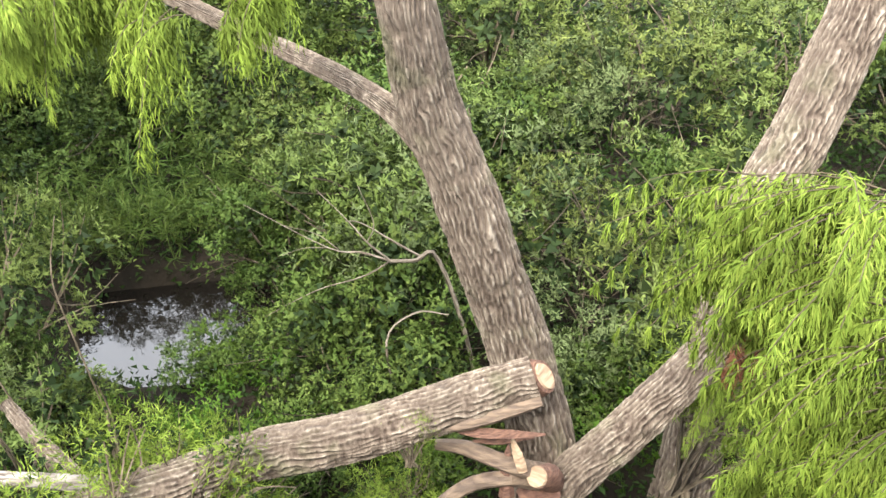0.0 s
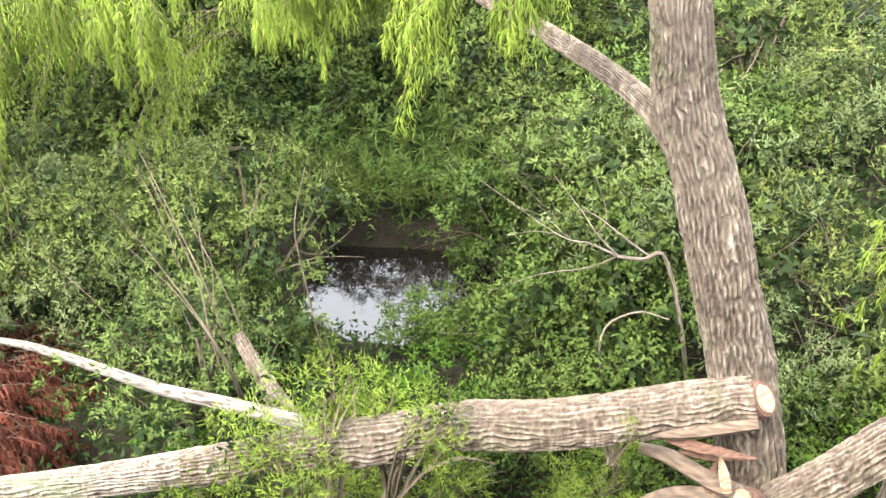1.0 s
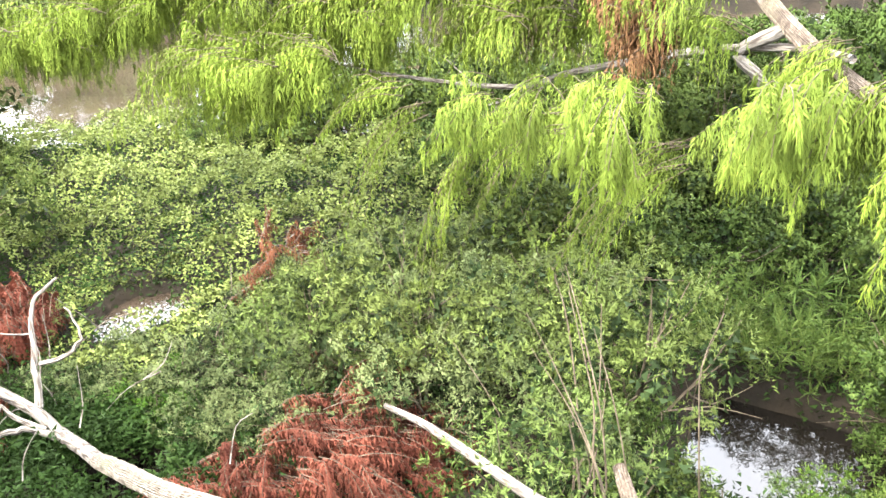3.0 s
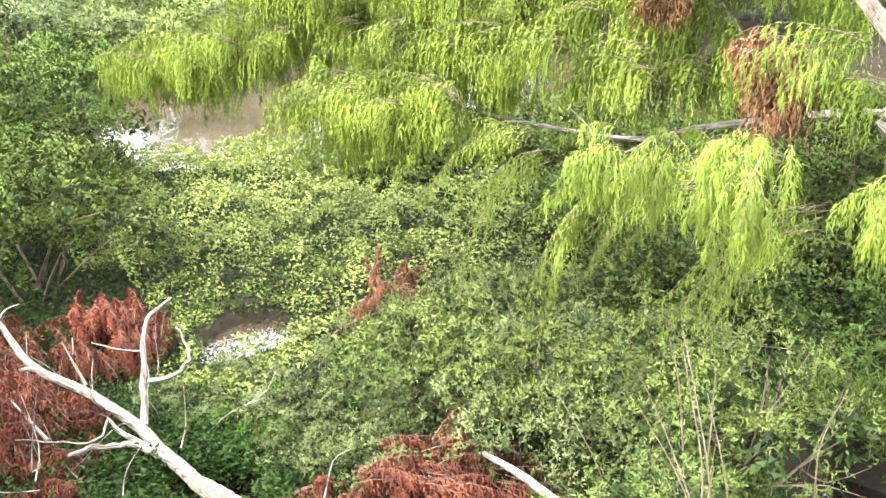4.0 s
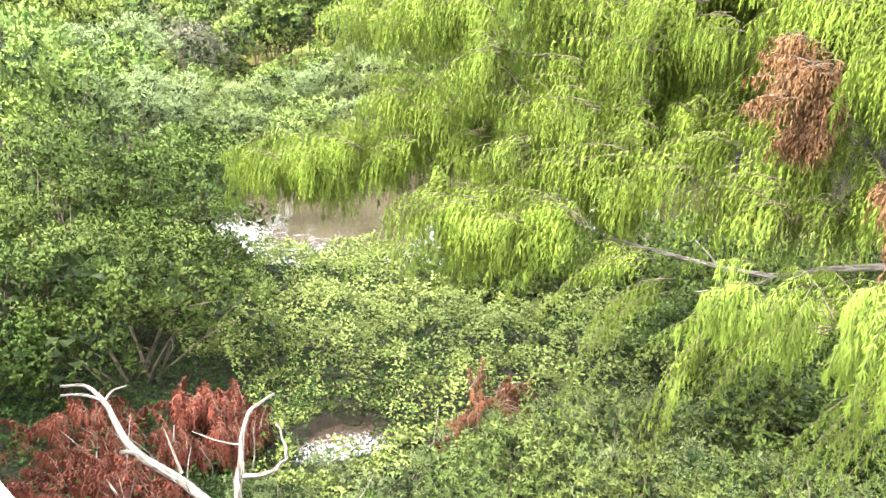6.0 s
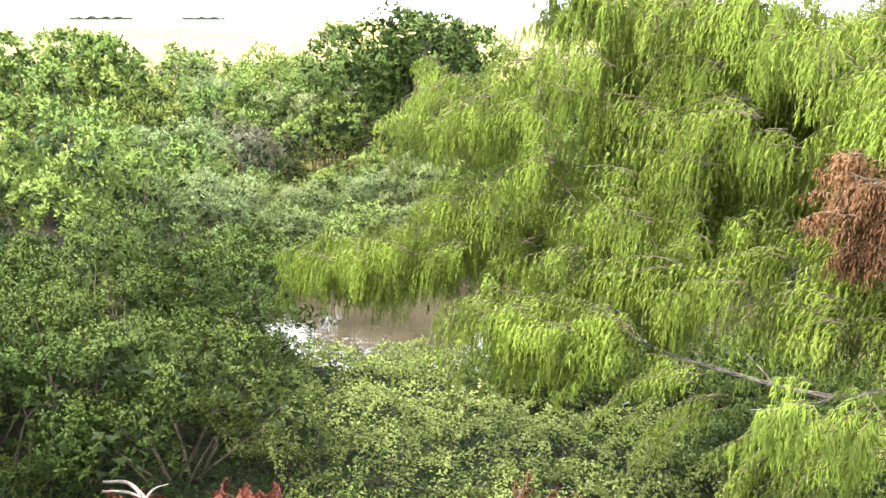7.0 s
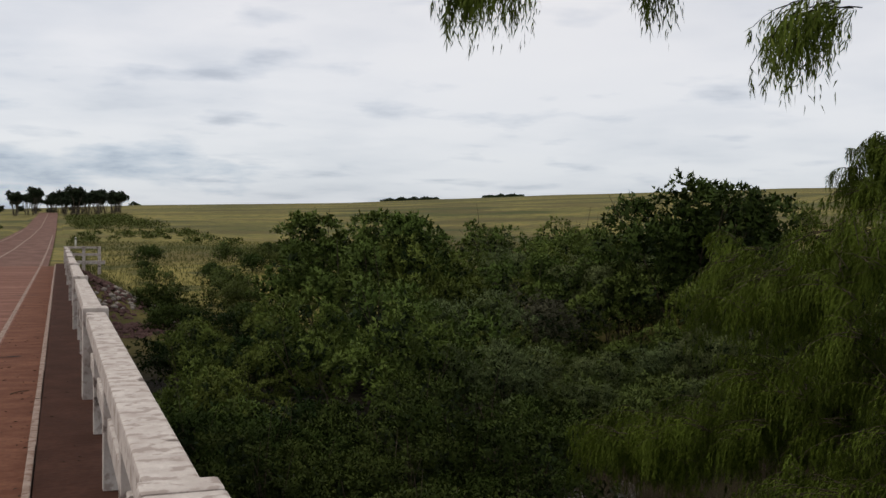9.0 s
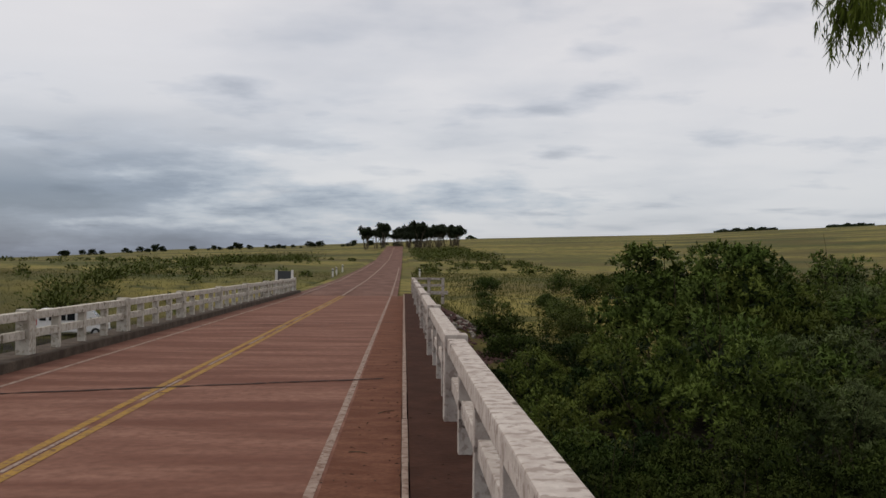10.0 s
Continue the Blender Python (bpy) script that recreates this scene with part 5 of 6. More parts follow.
    bmesh.ops.transform(bm, matrix=Matrix.Translation(Vector((4.70, -1.035, -2.285)) + Vector(shift) + y * 0.036) @ y.to_track_quat("Z", "Y").to_matrix().to_4x4() @ Matrix.Diagonal((0.7, 1, 1, 1)), verts=bm.verts)
    part("heartwood", bm, CUT_WOOD, face, "pale freshly sawn wood")
    lobes = [(tuple(np.array(c) + shift), r, n, L, tuple(np.array((4.6, 7.6, -4.6)) + shift)) for c, r, n, L in
             [((3.65, 9.40, -3.98), (1.0, 1.3, 0.34), 420, 0.8), ((5.2, 10.1, -3.80), (0.6, 0.7, 0.34), 210, 0.7), ((4.1, 11.1, -3.95), (0.9, 0.7, 0.3), 129, 0.7), ((3.15, 8.00, -4.03), (0.6, 0.8, 0.2), 55, 0.6),
              ((5.45, 5.20, -3.84), (0.9, 0.9, 0.30), 216, 0.7), ((4.75, 6.00, -4.05), (0.7, 0.7, 0.25), 129, 0.6), ((6.05, 4.40, -4.01), (0.35, 0.4, 0.15), 21, 0.5), ((4.15, 4.90, -4.01), (0.5, 0.7, 0.2), 72, 0.65)]]
    weeping("dead_foliage", rng, lobes, LEAF_RUST, root, TWIG, strand=(0.12, 0.36), leaves=10, leaf=0.055, leaf_w=0.012, spread=0.7)


fallen_stem()


def torn_stump():
    root = empty("torn_stump", 4.9, -1.0, -3.9, label="torn red-brown splinters and stump at the willow's foot", category="stump")
    shift = np.array([-4.9, 1.0, 3.9])

    def piece(name, pts, mat, sides=9, rough=0.18, seed=2, label=""):
        v, *rest = furrowed(pts, 36, 40, 0.05, 14, seed) if mat is BARK else (*tube(pts, sides, 14, rough, seed=seed), False)
        part_of(name, mesh_arrays(name, v + shift, *rest), mat, root, label)

    piece("split_slab", [(4.57, -0.40, -2.47, 0.03), (4.57, -0.58, -2.45, 0.055), (4.60, -0.80, -2.42, 0.06), (4.60, -1.03, -2.36, 0.045)], ROT_WOOD, 10, 0.10, 2, "dull tan slab split off below the log")
    piece("splinter", [(4.57, -0.54, -2.52, 0.012), (4.56, -0.66, -2.54, 0.032), (4.55, -0.82, -2.56, 0.03), (4.56, -1.04, -2.60, 0.008)], SPLIT_WOOD, 7, 0.25, 3)
    piece("splinter", [(4.62, -0.62, -2.66, 0.008), (4.61, -0.78, -2.67, 0.022), (4.66, -0.98, -2.70, 0.02)], SPLIT_WOOD, 7, 0.25, 4)
    piece("side_branch", [(4.76, -0.40, -2.80, 0.035), (4.71, -0.55, -2.79, 0.046), (4.64, -0.68, -2.80, 0.05), (4.56, -0.86, -2.84, 0.055), (4.60, -1.02, -2.95, 0.06)], ROT_WOOD, 10, 0.10, 5, "dull grey-brown broken branch")
    piece("side_branch", [(4.42, -0.20, -3.20, 0.03), (4.47, -0.38, -3.03, 0.042), (4.55, -0.58, -2.95, 0.046), (4.55, -0.80, -2.92, 0.05), (4.62, -1.00, -3.05, 0.06)], ROT_WOOD, 10, 0.08, 6, "dull curved broken branch")
    piece("splinter", [(4.53, -0.80, -3.05, 0.045), (4.57, -0.81, -2.85, 0.035), (4.63, -0.83, -2.72, 0.006)], SPLIT_WOOD, 7, 0.22, 7)
    piece("splinter", [(4.62, -0.85, -2.66, 0.008), (4.54, -0.88, -2.73, 0.032), (4.50, -0.90, -2.82, 0.028)], CUT_WOOD, 6, 0.2, 8, "pale torn splinter")
    piece("stump", [(4.72, -1.00, -4.43, 0.20), (4.68, -1.00, -3.62, 0.16), (4.60, -1.00, -3.10, 0.13)], SPLIT_WOOD, 16, 0.12, 6)
    piece("stub", [(4.66, -1.08, -3.10, 0.085), (4.58, -1.05, -2.97, 0.08), (4.50, -0.98, -2.88, 0.068)], SPLIT_WOOD, 14, 0.05, 9)
    bm = bmesh.new()
    bmesh.ops.create_cone(bm, cap_ends=True, segments=20, radius1=0.066, radius2=0.06, depth=0.015)
    bmesh.ops.transform(bm, matrix=Matrix.Translation(Vector((4.495, -0.975, -2.872)) + Vector(shift)) @ Vector((-0.55, 0.45, 0.65)).to_track_quat("Z", "Y").to_matrix().to_4x4(), verts=bm.verts)
    part("cut_face", bm, CUT_WOOD, root, "orange-brown cut face")


torn_stump()


def leaning_log():
    root = empty("broken_log", 4.85, -1.4, -3.9, label="leaning broken willow log with pale stripped bark", category="log")
    v, *rest = furrowed([(4.48, -0.75, -3.62, 0.15), (4.71, -1.10, -3.27, 0.145), (4.78, -1.53, -2.89, 0.14), (4.85, -1.90, -2.53, 0.135), (4.90, -2.16, -2.23, 0.11), (4.91, -2.26, -2.11, 0.05)], 120, 140, 0.05, 27, 12)
    part_of("stem", mesh_arrays("stem", v + np.array([-4.85, 1.4, 3.9]), *rest), BARK, root)


leaning_log()


def lying_logs():
    for pts, words in (([(4.85, 0.90, -4.08, 0.07), (5.00, 0.20, -4.03, 0.08), (5.05, -0.60, -3.98, 0.085)], "dark mossy log lying under the fallen stem"),
                       ([(5.88, 2.66, -3.14, 0.05), (5.56, 2.32, -3.35, 0.075), (5.27, 1.99, -3.59, 0.085), (5.05, 1.70, -4.08, 0.09)], "short broken snag leaning over the bank")):
        c = np.array(pts)[:, :3].mean(0)
        root = empty("log", c[0], c[1], -3.95, label=words, category="log")
        v, *rest = furrowed(pts, 40, 60, 0.06, 16, 4)
        part_of("stem", mesh_arrays("stem", v - np.array([c[0], c[1], -3.95]), *rest), BARK, root)


lying_logs()


def bare_stems():
    """Thin dry stems and forked dead branches standing among the shrubs."""
    groups = [
        ([[(6.65, -0.74, -4.10, 0.034), (6.60, -0.64, -3.3, 0.032), (6.55, -0.49, -2.65, 0.030), (6.50, -0.34, -2.65, 0.027), (6.45, -0.16, -2.60, 0.024)],
          [(6.45, -0.16, -2.60, 0.018), (6.55, 0.05, -2.57, 0.014), (6.65, 0.30, -2.57, 0.009), (6.80, 0.89, -2.22, 0.005)],
          [(6.45, -0.16, -2.60, 0.016), (6.45, -0.01, -2.42, 0.012), (6.55, 0.10, -2.31, 0.009), (6.65, 0.32, -2.06, 0.005)],
          [(6.45, -0.01, -2.42, 0.010), (6.50, -0.07, -2.29, 0.007), (6.55, 0.01, -2.00, 0.004)],
          [(6.45, -0.16, -2.60, 0.014), (6.55, 0.07, -2.79, 0.011), (6.65, 0.44, -2.95, 0.008), (6.75, 0.89, -3.23, 0.005)],
          [(6.60, 0.22, -2.56, 0.008), (6.70, 0.38, -2.47, 0.005), (6.75, 0.62, -2.40, 0.003)],
          [(6.55, -0.40, -2.67, 0.018), (6.60, -0.20, -2.54, 0.014), (6.65, 0.03, -2.38, 0.009), (6.70, 0.15, -2.38, 0.005)],
          [(6.65, 0.30, -2.57, 0.007), (6.75, 0.49, -2.62, 0.005), (6.80, 0.68, -2.70, 0.003)]], "pale forked dead branch among the shrubs"),
        ([[(6.35, -0.10, -4.07, 0.02), (6.47, -0.05, -3.37, 0.018), (6.48, -0.30, -3.12, 0.014), (6.38, -0.55, -3.09, 0.008)]], "pale curled dead branch among the shrubs"),
        ([[(6.45, 3.30, -4.07, 0.018), (6.48, 3.35, -3.17, 0.015), (6.59, 3.50, -2.47, 0.012), (6.70, 3.70, -2.08, 0.006)], [(6.35, 3.20, -4.07, 0.015), (6.58, 3.20, -3.07, 0.012), (6.99, 3.40, -2.48, 0.006)], [(6.15, 3.60, -4.06, 0.014), (6.08, 3.90, -3.16, 0.01), (6.09, 4.30, -2.66, 0.005)]], "thin brown stems rising from the thicket"),
        ([[(5.75, 2.75, -4.12, 0.02), (5.62, 2.73, -2.95, 0.017), (5.83, 2.85, -2.57, 0.012), (6.28, 3.30, -2.00, 0.006)], [(5.80, 2.70, -4.12, 0.018), (5.72, 2.70, -2.80, 0.014), (6.00, 3.01, -2.20, 0.010), (6.29, 3.33, -1.80, 0.005)], [(5.65, 2.60, -4.12, 0.018), (5.45, 2.55, -3.10, 0.014), (5.69, 2.92, -2.69, 0.010), (5.94, 3.44, -2.38, 0.005)],
          [(5.70, 2.55, -4.12, 0.016), (5.50, 2.60, -3.00, 0.013), (5.79, 3.13, -2.39, 0.009), (5.97, 3.49, -2.10, 0.004)], [(5.90, 2.45, -4.12, 0.016), (5.82, 2.63, -2.74, 0.011), (6.18, 3.03, -2.21, 0.005)], [(6.40, 2.20, -4.12, 0.018), (6.30, 2.22, -2.80, 0.013), (6.38, 2.25, -2.40, 0.010), (6.68, 2.22, -2.10, 0.006)]], "thin brown stems rising from the thicket"),
        ([[(4.6, 14.2, -4.15, 0.05), (4.5, 14.25, -3.46, 0.042), (4.17, 14.44, -3.21, 0.034), (3.74, 14.6, -2.99, 0.024), (3.24, 14.75, -2.91, 0.01)], [(3.7, 14.3, -4.15, 0.045), (3.83, 14.37, -3.64, 0.036), (4.0, 14.4, -3.3, 0.028), (4.36, 14.4, -3.1, 0.012)], [(3.9, 14.3, -4.15, 0.04), (3.95, 14.4, -3.4, 0.028), (3.61, 14.72, -2.72, 0.01)]], "pale reddish dead branches at the foot of the trees"),
        ([[(7.84, 2.95, -4.41, 0.014), (7.92, 2.90, -3.61, 0.012), (7.98, 2.75, -3.01, 0.009), (7.99, 2.70, -2.71, 0.005)], [(7.88, 2.92, -3.81, 0.01), (7.77, 3.00, -3.41, 0.006)]], "dry reed-like stem at the water's edge"),
        ([[(6.85, 8.40, -4.18, 0.02), (7.26, 8.50, -3.89, 0.018), (7.86, 8.20, -3.71, 0.01)], [(7.26, 8.50, -3.89, 0.012), (7.66, 8.90, -3.70, 0.006)], [(5.75, 9.60, -4.15, 0.018), (6.35, 9.70, -4.07, 0.012), (6.85, 9.20, -3.98, 0.006)]], "pale bare sticks over the wet ground"),
    ]
    for paths, words in groups:
        x, y = paths[0][0][:2]
        root = empty("dead_branch", x, y, -4.0, label=words, category="branch", group="dead branches in the thicket")
        for k, p in enumerate(paths):
            v, q, u = tube([(*c[:3], c[3] * 0.55) for c in p], 6, 16, 0.05, seed=k)
            part_of("stem", mesh_arrays("stem", v - np.array([x, y, -4.0]), q, u, True), TWIG_PALE if "pale" in words else TWIG, root)


bare_stems()
R0 = random.Random(7)


def thickets():
    olive = bush("shrub", "olive-green fine-leaved riverside shrub", 41, 1.25, 2.0, 20, 320, 21, 0.070, 0.022, LEAF_OLIVE, 8, 0.105, slim=True)
    broad = bush("shrub", "dense dark green broad-leaved shrub", 42, 1.2, 1.7, 18, 290, 22, 0.066, 0.038, LEAF_BUSH, 6, 0.12, slim=True)
    grey = bush("shrub", "grey-green feathery riverside shrub", 43, 1.2, 1.8, 18, 320, 21, 0.066, 0.021, LEAF_GREY, 9, 0.11, slim=True)
    young = bush("shrub", "fresh bright green low shrub", 44, 0.8, 1.0, 9, 150, 22, 0.07, 0.028, LEAF_BRIGHT, 5, 0.2, slim=True)
    shoots = bush("shrub", "pale green willow shoots sprouting round the log", 45, 0.7, 1.1, 8, 130, 20, 0.070, 0.011, LEAF_WILLOW, 9, 0.24, group="willow shoots", slim=True)
    a = spots_in(R0, 6.4, 14, -9, 1.2, 1.2, 0.55, 1.2, lambda x, y: R0.random() < 0.84 and dry(x, y, 0.1) and x > 6.3 + 0.2 * abs(y + 2) and y > -0.55 * x - 0.8)
    a = [q for q in a if not (q[0] < 7.8 and q[1] > 0.55)]
    planted(olive, a[0::3] + spots_in(R0, 5.9, 8.8, 3.4, 7.4, 0.85, 0.55, 0.92, lambda x, y: dry(x, y, 0.3) and not (x < 6.5 and y > 4.2))[0::2])
    planted(broad, a[1::3] + [(6.9, 0.0, 0.8, 1.0, 0), (7.8, -0.4, 0.9, 2.0, 0), (6.5, 0.2, 0.6, 3.0, 0), (10.7, 1.6, 0.6, 0.4, 0), (10.8, 4.2, 0.8, 5, 0), (9.9, 5.4, 1.0, 4, 0), (12.2, 2.8, 0.9, 2, 0), (11.9, 5.6, 1.2, 1.1, 0), (9.4, 0.4, 0.7, 2.2, 0), (7.25, 3.5, 0.42, 0.2, 0), (8.2, 3.8, 0.5, 0.8, 0), (8.6, 1.1, 0.45, 1.9, 0), (7.15, 1.25, 0.3, 2, 0), (7.05, 1.75, 0.26, 0, 0), (7.3, 0.75, 0.42, 1, 0), (9.55, 3.25, 0.36, 1, 0), (9.7, 1.9, 0.36, 2, 0), (10.05, 2.6, 0.4, 3, 0), (9.3, 1.25, 0.4, 4, 0), (6.6, 2.6, 0.4, 1.5, 0), (5.7, -0.5, 0.4, 2, 0), (6.0, -1.3, 0.45, 3, 0), (5.9, 0.6, 0.4, 4, 0), (6.3, -1.9, 0.5, 1, 0), (6.8, -2.5, 0.55, 2, 0), (6.4, -0.1, 0.5, 5, 0), (6.2, -2.9, 0.45, 4, 0), (3.0, 13.2, 0.6, 1, 0), (2.6, 14.7, 0.7, 2, 0), (3.2, 16.2, 0.75, 3, 0), (2.2, 16.8, 0.7, 5, 0), (12.3, 12.6, 0.9, 1, 0), (13.2, 11.6, 1.0, 2, 0), (14.1, 10.4, 1.0, 3, 0), (12.0, 13.6, 0.7, 4, 0), (14.8, 9.2, 1.0, 5, 0), (13.8, 9.5, 1.15, 0, 0), (14.7, 10.3, 1.15, 1, 0), (13.5, 10.9, 1.1, 2, 0), (12.7, 12.1, 1.1, 3, 0), (15.3, 8.2, 1.15, 4, 0), (14.3, 8.0, 1.0, 5, 0)] + spots_in(R0, 11.2, 18, 2.0, 8.5, 1.6, 0.7, 1.05, lambda x, y: dry(x, y, 0.2)))
    fringe = spots_in(R0, 5.8, 9.6, 6.2, 8.9, 0.8, 0.38, 0.62, lambda x, y: dry(x, y, 0.3) and y < 8.4 - 0.4 * max(0, x - 7.5))
    planted(grey, fringe + [(5.35, 8.3, 0.4, 1, 0), (5.7, 7.6, 0.42, 2, 0), (5.1, 8.9, 0.34, 3, 0), (5.5, 6.9, 0.4, 4, 0), (5.95, 8.9, 0.36, 5, 0)] + a[2::3] + spots_in(R0, 5.9, 8.8, 3.4, 7.4, 0.85, 0.55, 0.92, lambda x, y: dry(x, y, 0.3) and not (x < 6.5 and y > 4.2))[1::2])
    planted(young, [(5.9, -0.4, 0.6, 1, 0), (6.2, 0.9, 0.7, 2, 0), (6.0, -3.6, 0.8, 0.3, 0), (8.2, 4.6, 0.7, 5, 0), (6.1, -1.6, 0.8, 4, 0), (7.2, -5.5, 0.9, 2, 0), (5.6, 7.8, 0.6, 2.6, 0), (6.9, 7.6, 0.6, 0.9, 0), (7.25, 1.35, 0.5, 1.2, 0), (6.3, 2.0, 0.55, 2.9, 0), (5.6, 3.0, 0.6, 2.0, 0)])
    planted(shoots, [(4.75, 1.1, 0.85, 0.5, 0.55), (5.1, -2.0, 0.85, 1.0, 0.7), (5.15, -2.5, 0.9, 2.0, 0.9), (4.9, 1.75, 0.8, 2.0, 0.35), (5.2, 1.2, 0.9, 4.0, 0.2), (4.75, 0.1, 0.5, 1.0, 0.4), (4.9, -0.3, 0.4, 5.0, 0.6), (4.12, 1.35, 0.8, 3.0, 1.4), (4.00, 1.65, 0.75, 0.7, 1.35), (4.32, 1.05, 0.7, 1.7, 1.4), (3.92, 1.95, 0.5, 4.4, 1.3), (4.45, -0.25, 0.28, 2.0, 1.55), (5.2, -0.1, 0.55, 2.4, 0.1)])


thickets()


def strap_leaves():
    """Tufts of long narrow leaves over the pool."""
    rng = np.random.default_rng(17)
    root = empty("reed_clump", 10.15, 2.45, -4.2, label="dark clump of long strap-like leaves over the pool", category="plant", group="strap-leaved clumps")
    n = 420
    c = np.repeat(rng.normal(0, 0.28, (28, 3)) * np.array([1, 1.2, 0.5]) + np.array([0, 0, 0.55]), 15, 0)
    part_of("foliage", leaves_mesh("foliage", c, rng.normal(0, 0.6, (n, 3)) + np.array([-0.2, 0, 0.25]), rng.uniform(0.16, 0.30, n), 0.016, rng), LEAF_BUSH, root)
    for x, y, s in ((9.9, 1.6, 0.85), (10.2, 3.3, 0.8), (9.5, 2.75, 0.75), (9.45, 2.1, 0.7), (9.75, 3.6, 0.8), (9.2, 3.3, 0.55), (9.6, 1.15, 0.8), (9.2, 0.85, 0.7), (9.75, 0.6, 0.8), (9.25, 1.5, 0.75), (9.3, 2.2, 0.8), (9.15, 2.75, 0.65)):
        copy_thing(root, Matrix.Translation((x, y, -4.2)) @ Matrix.Rotation(x * 3, 4, "Z") @ Matrix.Diagonal((s, s, s, 1)))


strap_leaves()


def vine_carpet():
    """Low leafy vines over hummocks between the fallen crown and the river."""
    rng = np.random.default_rng(51)
    n = 260000
    x, y = rng.uniform(4.2, 18, n), rng.uniform(5.2, 20.5, n)
    ok = dry_all(x, y, 0.15)
    cut = (y > 8.0 + 0.35 * np.sin(2.2 * x) - 0.45 * np.clip(x - 7.5, 0, 6)) & ok & (x > 5.3 + 1.1 * np.clip((y - 9.8) / 1.2, 0, 1))
    hole = np.sin(x * 7 + 2 * np.sin(3 * y)) * np.sin(y * 6.3 + 1.5 * np.sin(2.7 * x)) + rng.normal(0, 0.25, n)
    cut &= hole > -0.38
    x, y = x[cut], y[cut]
    humps = lambda x, y: 0.42 * np.abs(np.sin(x * 1.7 + np.sin(y * 1.3)) * np.cos(y * 1.5 + 0.6 * x)) + 0.24 * np.abs(np.sin(x * 4.1 + y) * np.sin(y * 3.7 - 0.8 * x)) + 0.10 * np.sin(x * 9 + 2 * np.sin(y * 4)) * np.sin(y * 8.3) + 0.12
    hum = humps(x, y)
    low = np.clip((from_river(x, y) - RIVER_HALF) / 2.0 + 0.25, 0, 1) * np.clip(np.hypot(x - 7.1, y - 10.3) / 1.3 - 0.35, 0.12, 1)
    z = land(x, y) + hum * low + rng.normal(0, 0.04, len(x))
    rise = np.stack([(hum - humps(x + 0.06, y)) / 0.06, (hum - humps(x, y + 0.06)) / 0.06, np.full(len(x), 0.65)], -1)
    way = np.stack([rng.normal(0, 1, len(x)), rng.normal(0, 1, len(x)), rng.normal(0.15, 0.45, len(x))], -1)
    ob = part_of("vine_carpet", leaves_mesh("vine_carpet", np.stack([x, y, z], -1), way, rng.uniform(0.036, 0.078, len(x)), rng.uniform(0.024, 0.050, len(x)), rng, 0.4, rise, True), LEAF_VINE)
    tagged(ob, "low carpet of pale green leafy vines over hummocks", "ground cover", kind="stuff")
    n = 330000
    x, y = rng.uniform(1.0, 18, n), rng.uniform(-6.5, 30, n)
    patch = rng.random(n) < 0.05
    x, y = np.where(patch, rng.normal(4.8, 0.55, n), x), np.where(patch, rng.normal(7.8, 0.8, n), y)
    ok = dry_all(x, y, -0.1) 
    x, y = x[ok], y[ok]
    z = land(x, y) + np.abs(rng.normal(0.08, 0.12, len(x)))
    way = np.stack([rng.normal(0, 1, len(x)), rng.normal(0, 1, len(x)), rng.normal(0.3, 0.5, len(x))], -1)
    # Set in the darkest leaf colour, so gaps between the plants look shaded.
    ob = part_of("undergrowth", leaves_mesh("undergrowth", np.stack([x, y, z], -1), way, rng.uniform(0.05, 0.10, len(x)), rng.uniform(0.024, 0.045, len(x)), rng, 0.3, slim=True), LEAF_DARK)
    tagged(ob, "low green undergrowth on the damp bank", "undergrowth", kind="stuff")


vine_carpet()


def small_dead_bushes():
    root = empty("dead_bush", 7.9, 8.6, -3.95, label="rust-orange dead branch with withered leaves", category="dead branch", group="withered branches")
    rng = np.random.default_rng(61)
    weeping("dead_foliage", rng, [((0, 0, 0.36), (0.5, 0.5, 0.22), 42, 0.5, (0, 0, -0.4))], LEAF_RUST, root, BARE, stations=9, leaves=6, strand=(0.06, 0.24), leaf=0.05, leaf_w=0.011, spread=1.0)
    for x, y, s, t in ((6.6, 6.3, 0.55, 1.0), (7.45, 8.2, 0.6, 2.0), (7.0, 5.6, 0.5, 3.0)):
        copy_thing(root, Matrix.Translation((x, y, float(land(x, y)))) @ Matrix.Rotation(t, 4, "Z") @ Matrix.Diagonal((s, s, s, 1)))


small_dead_bushes()


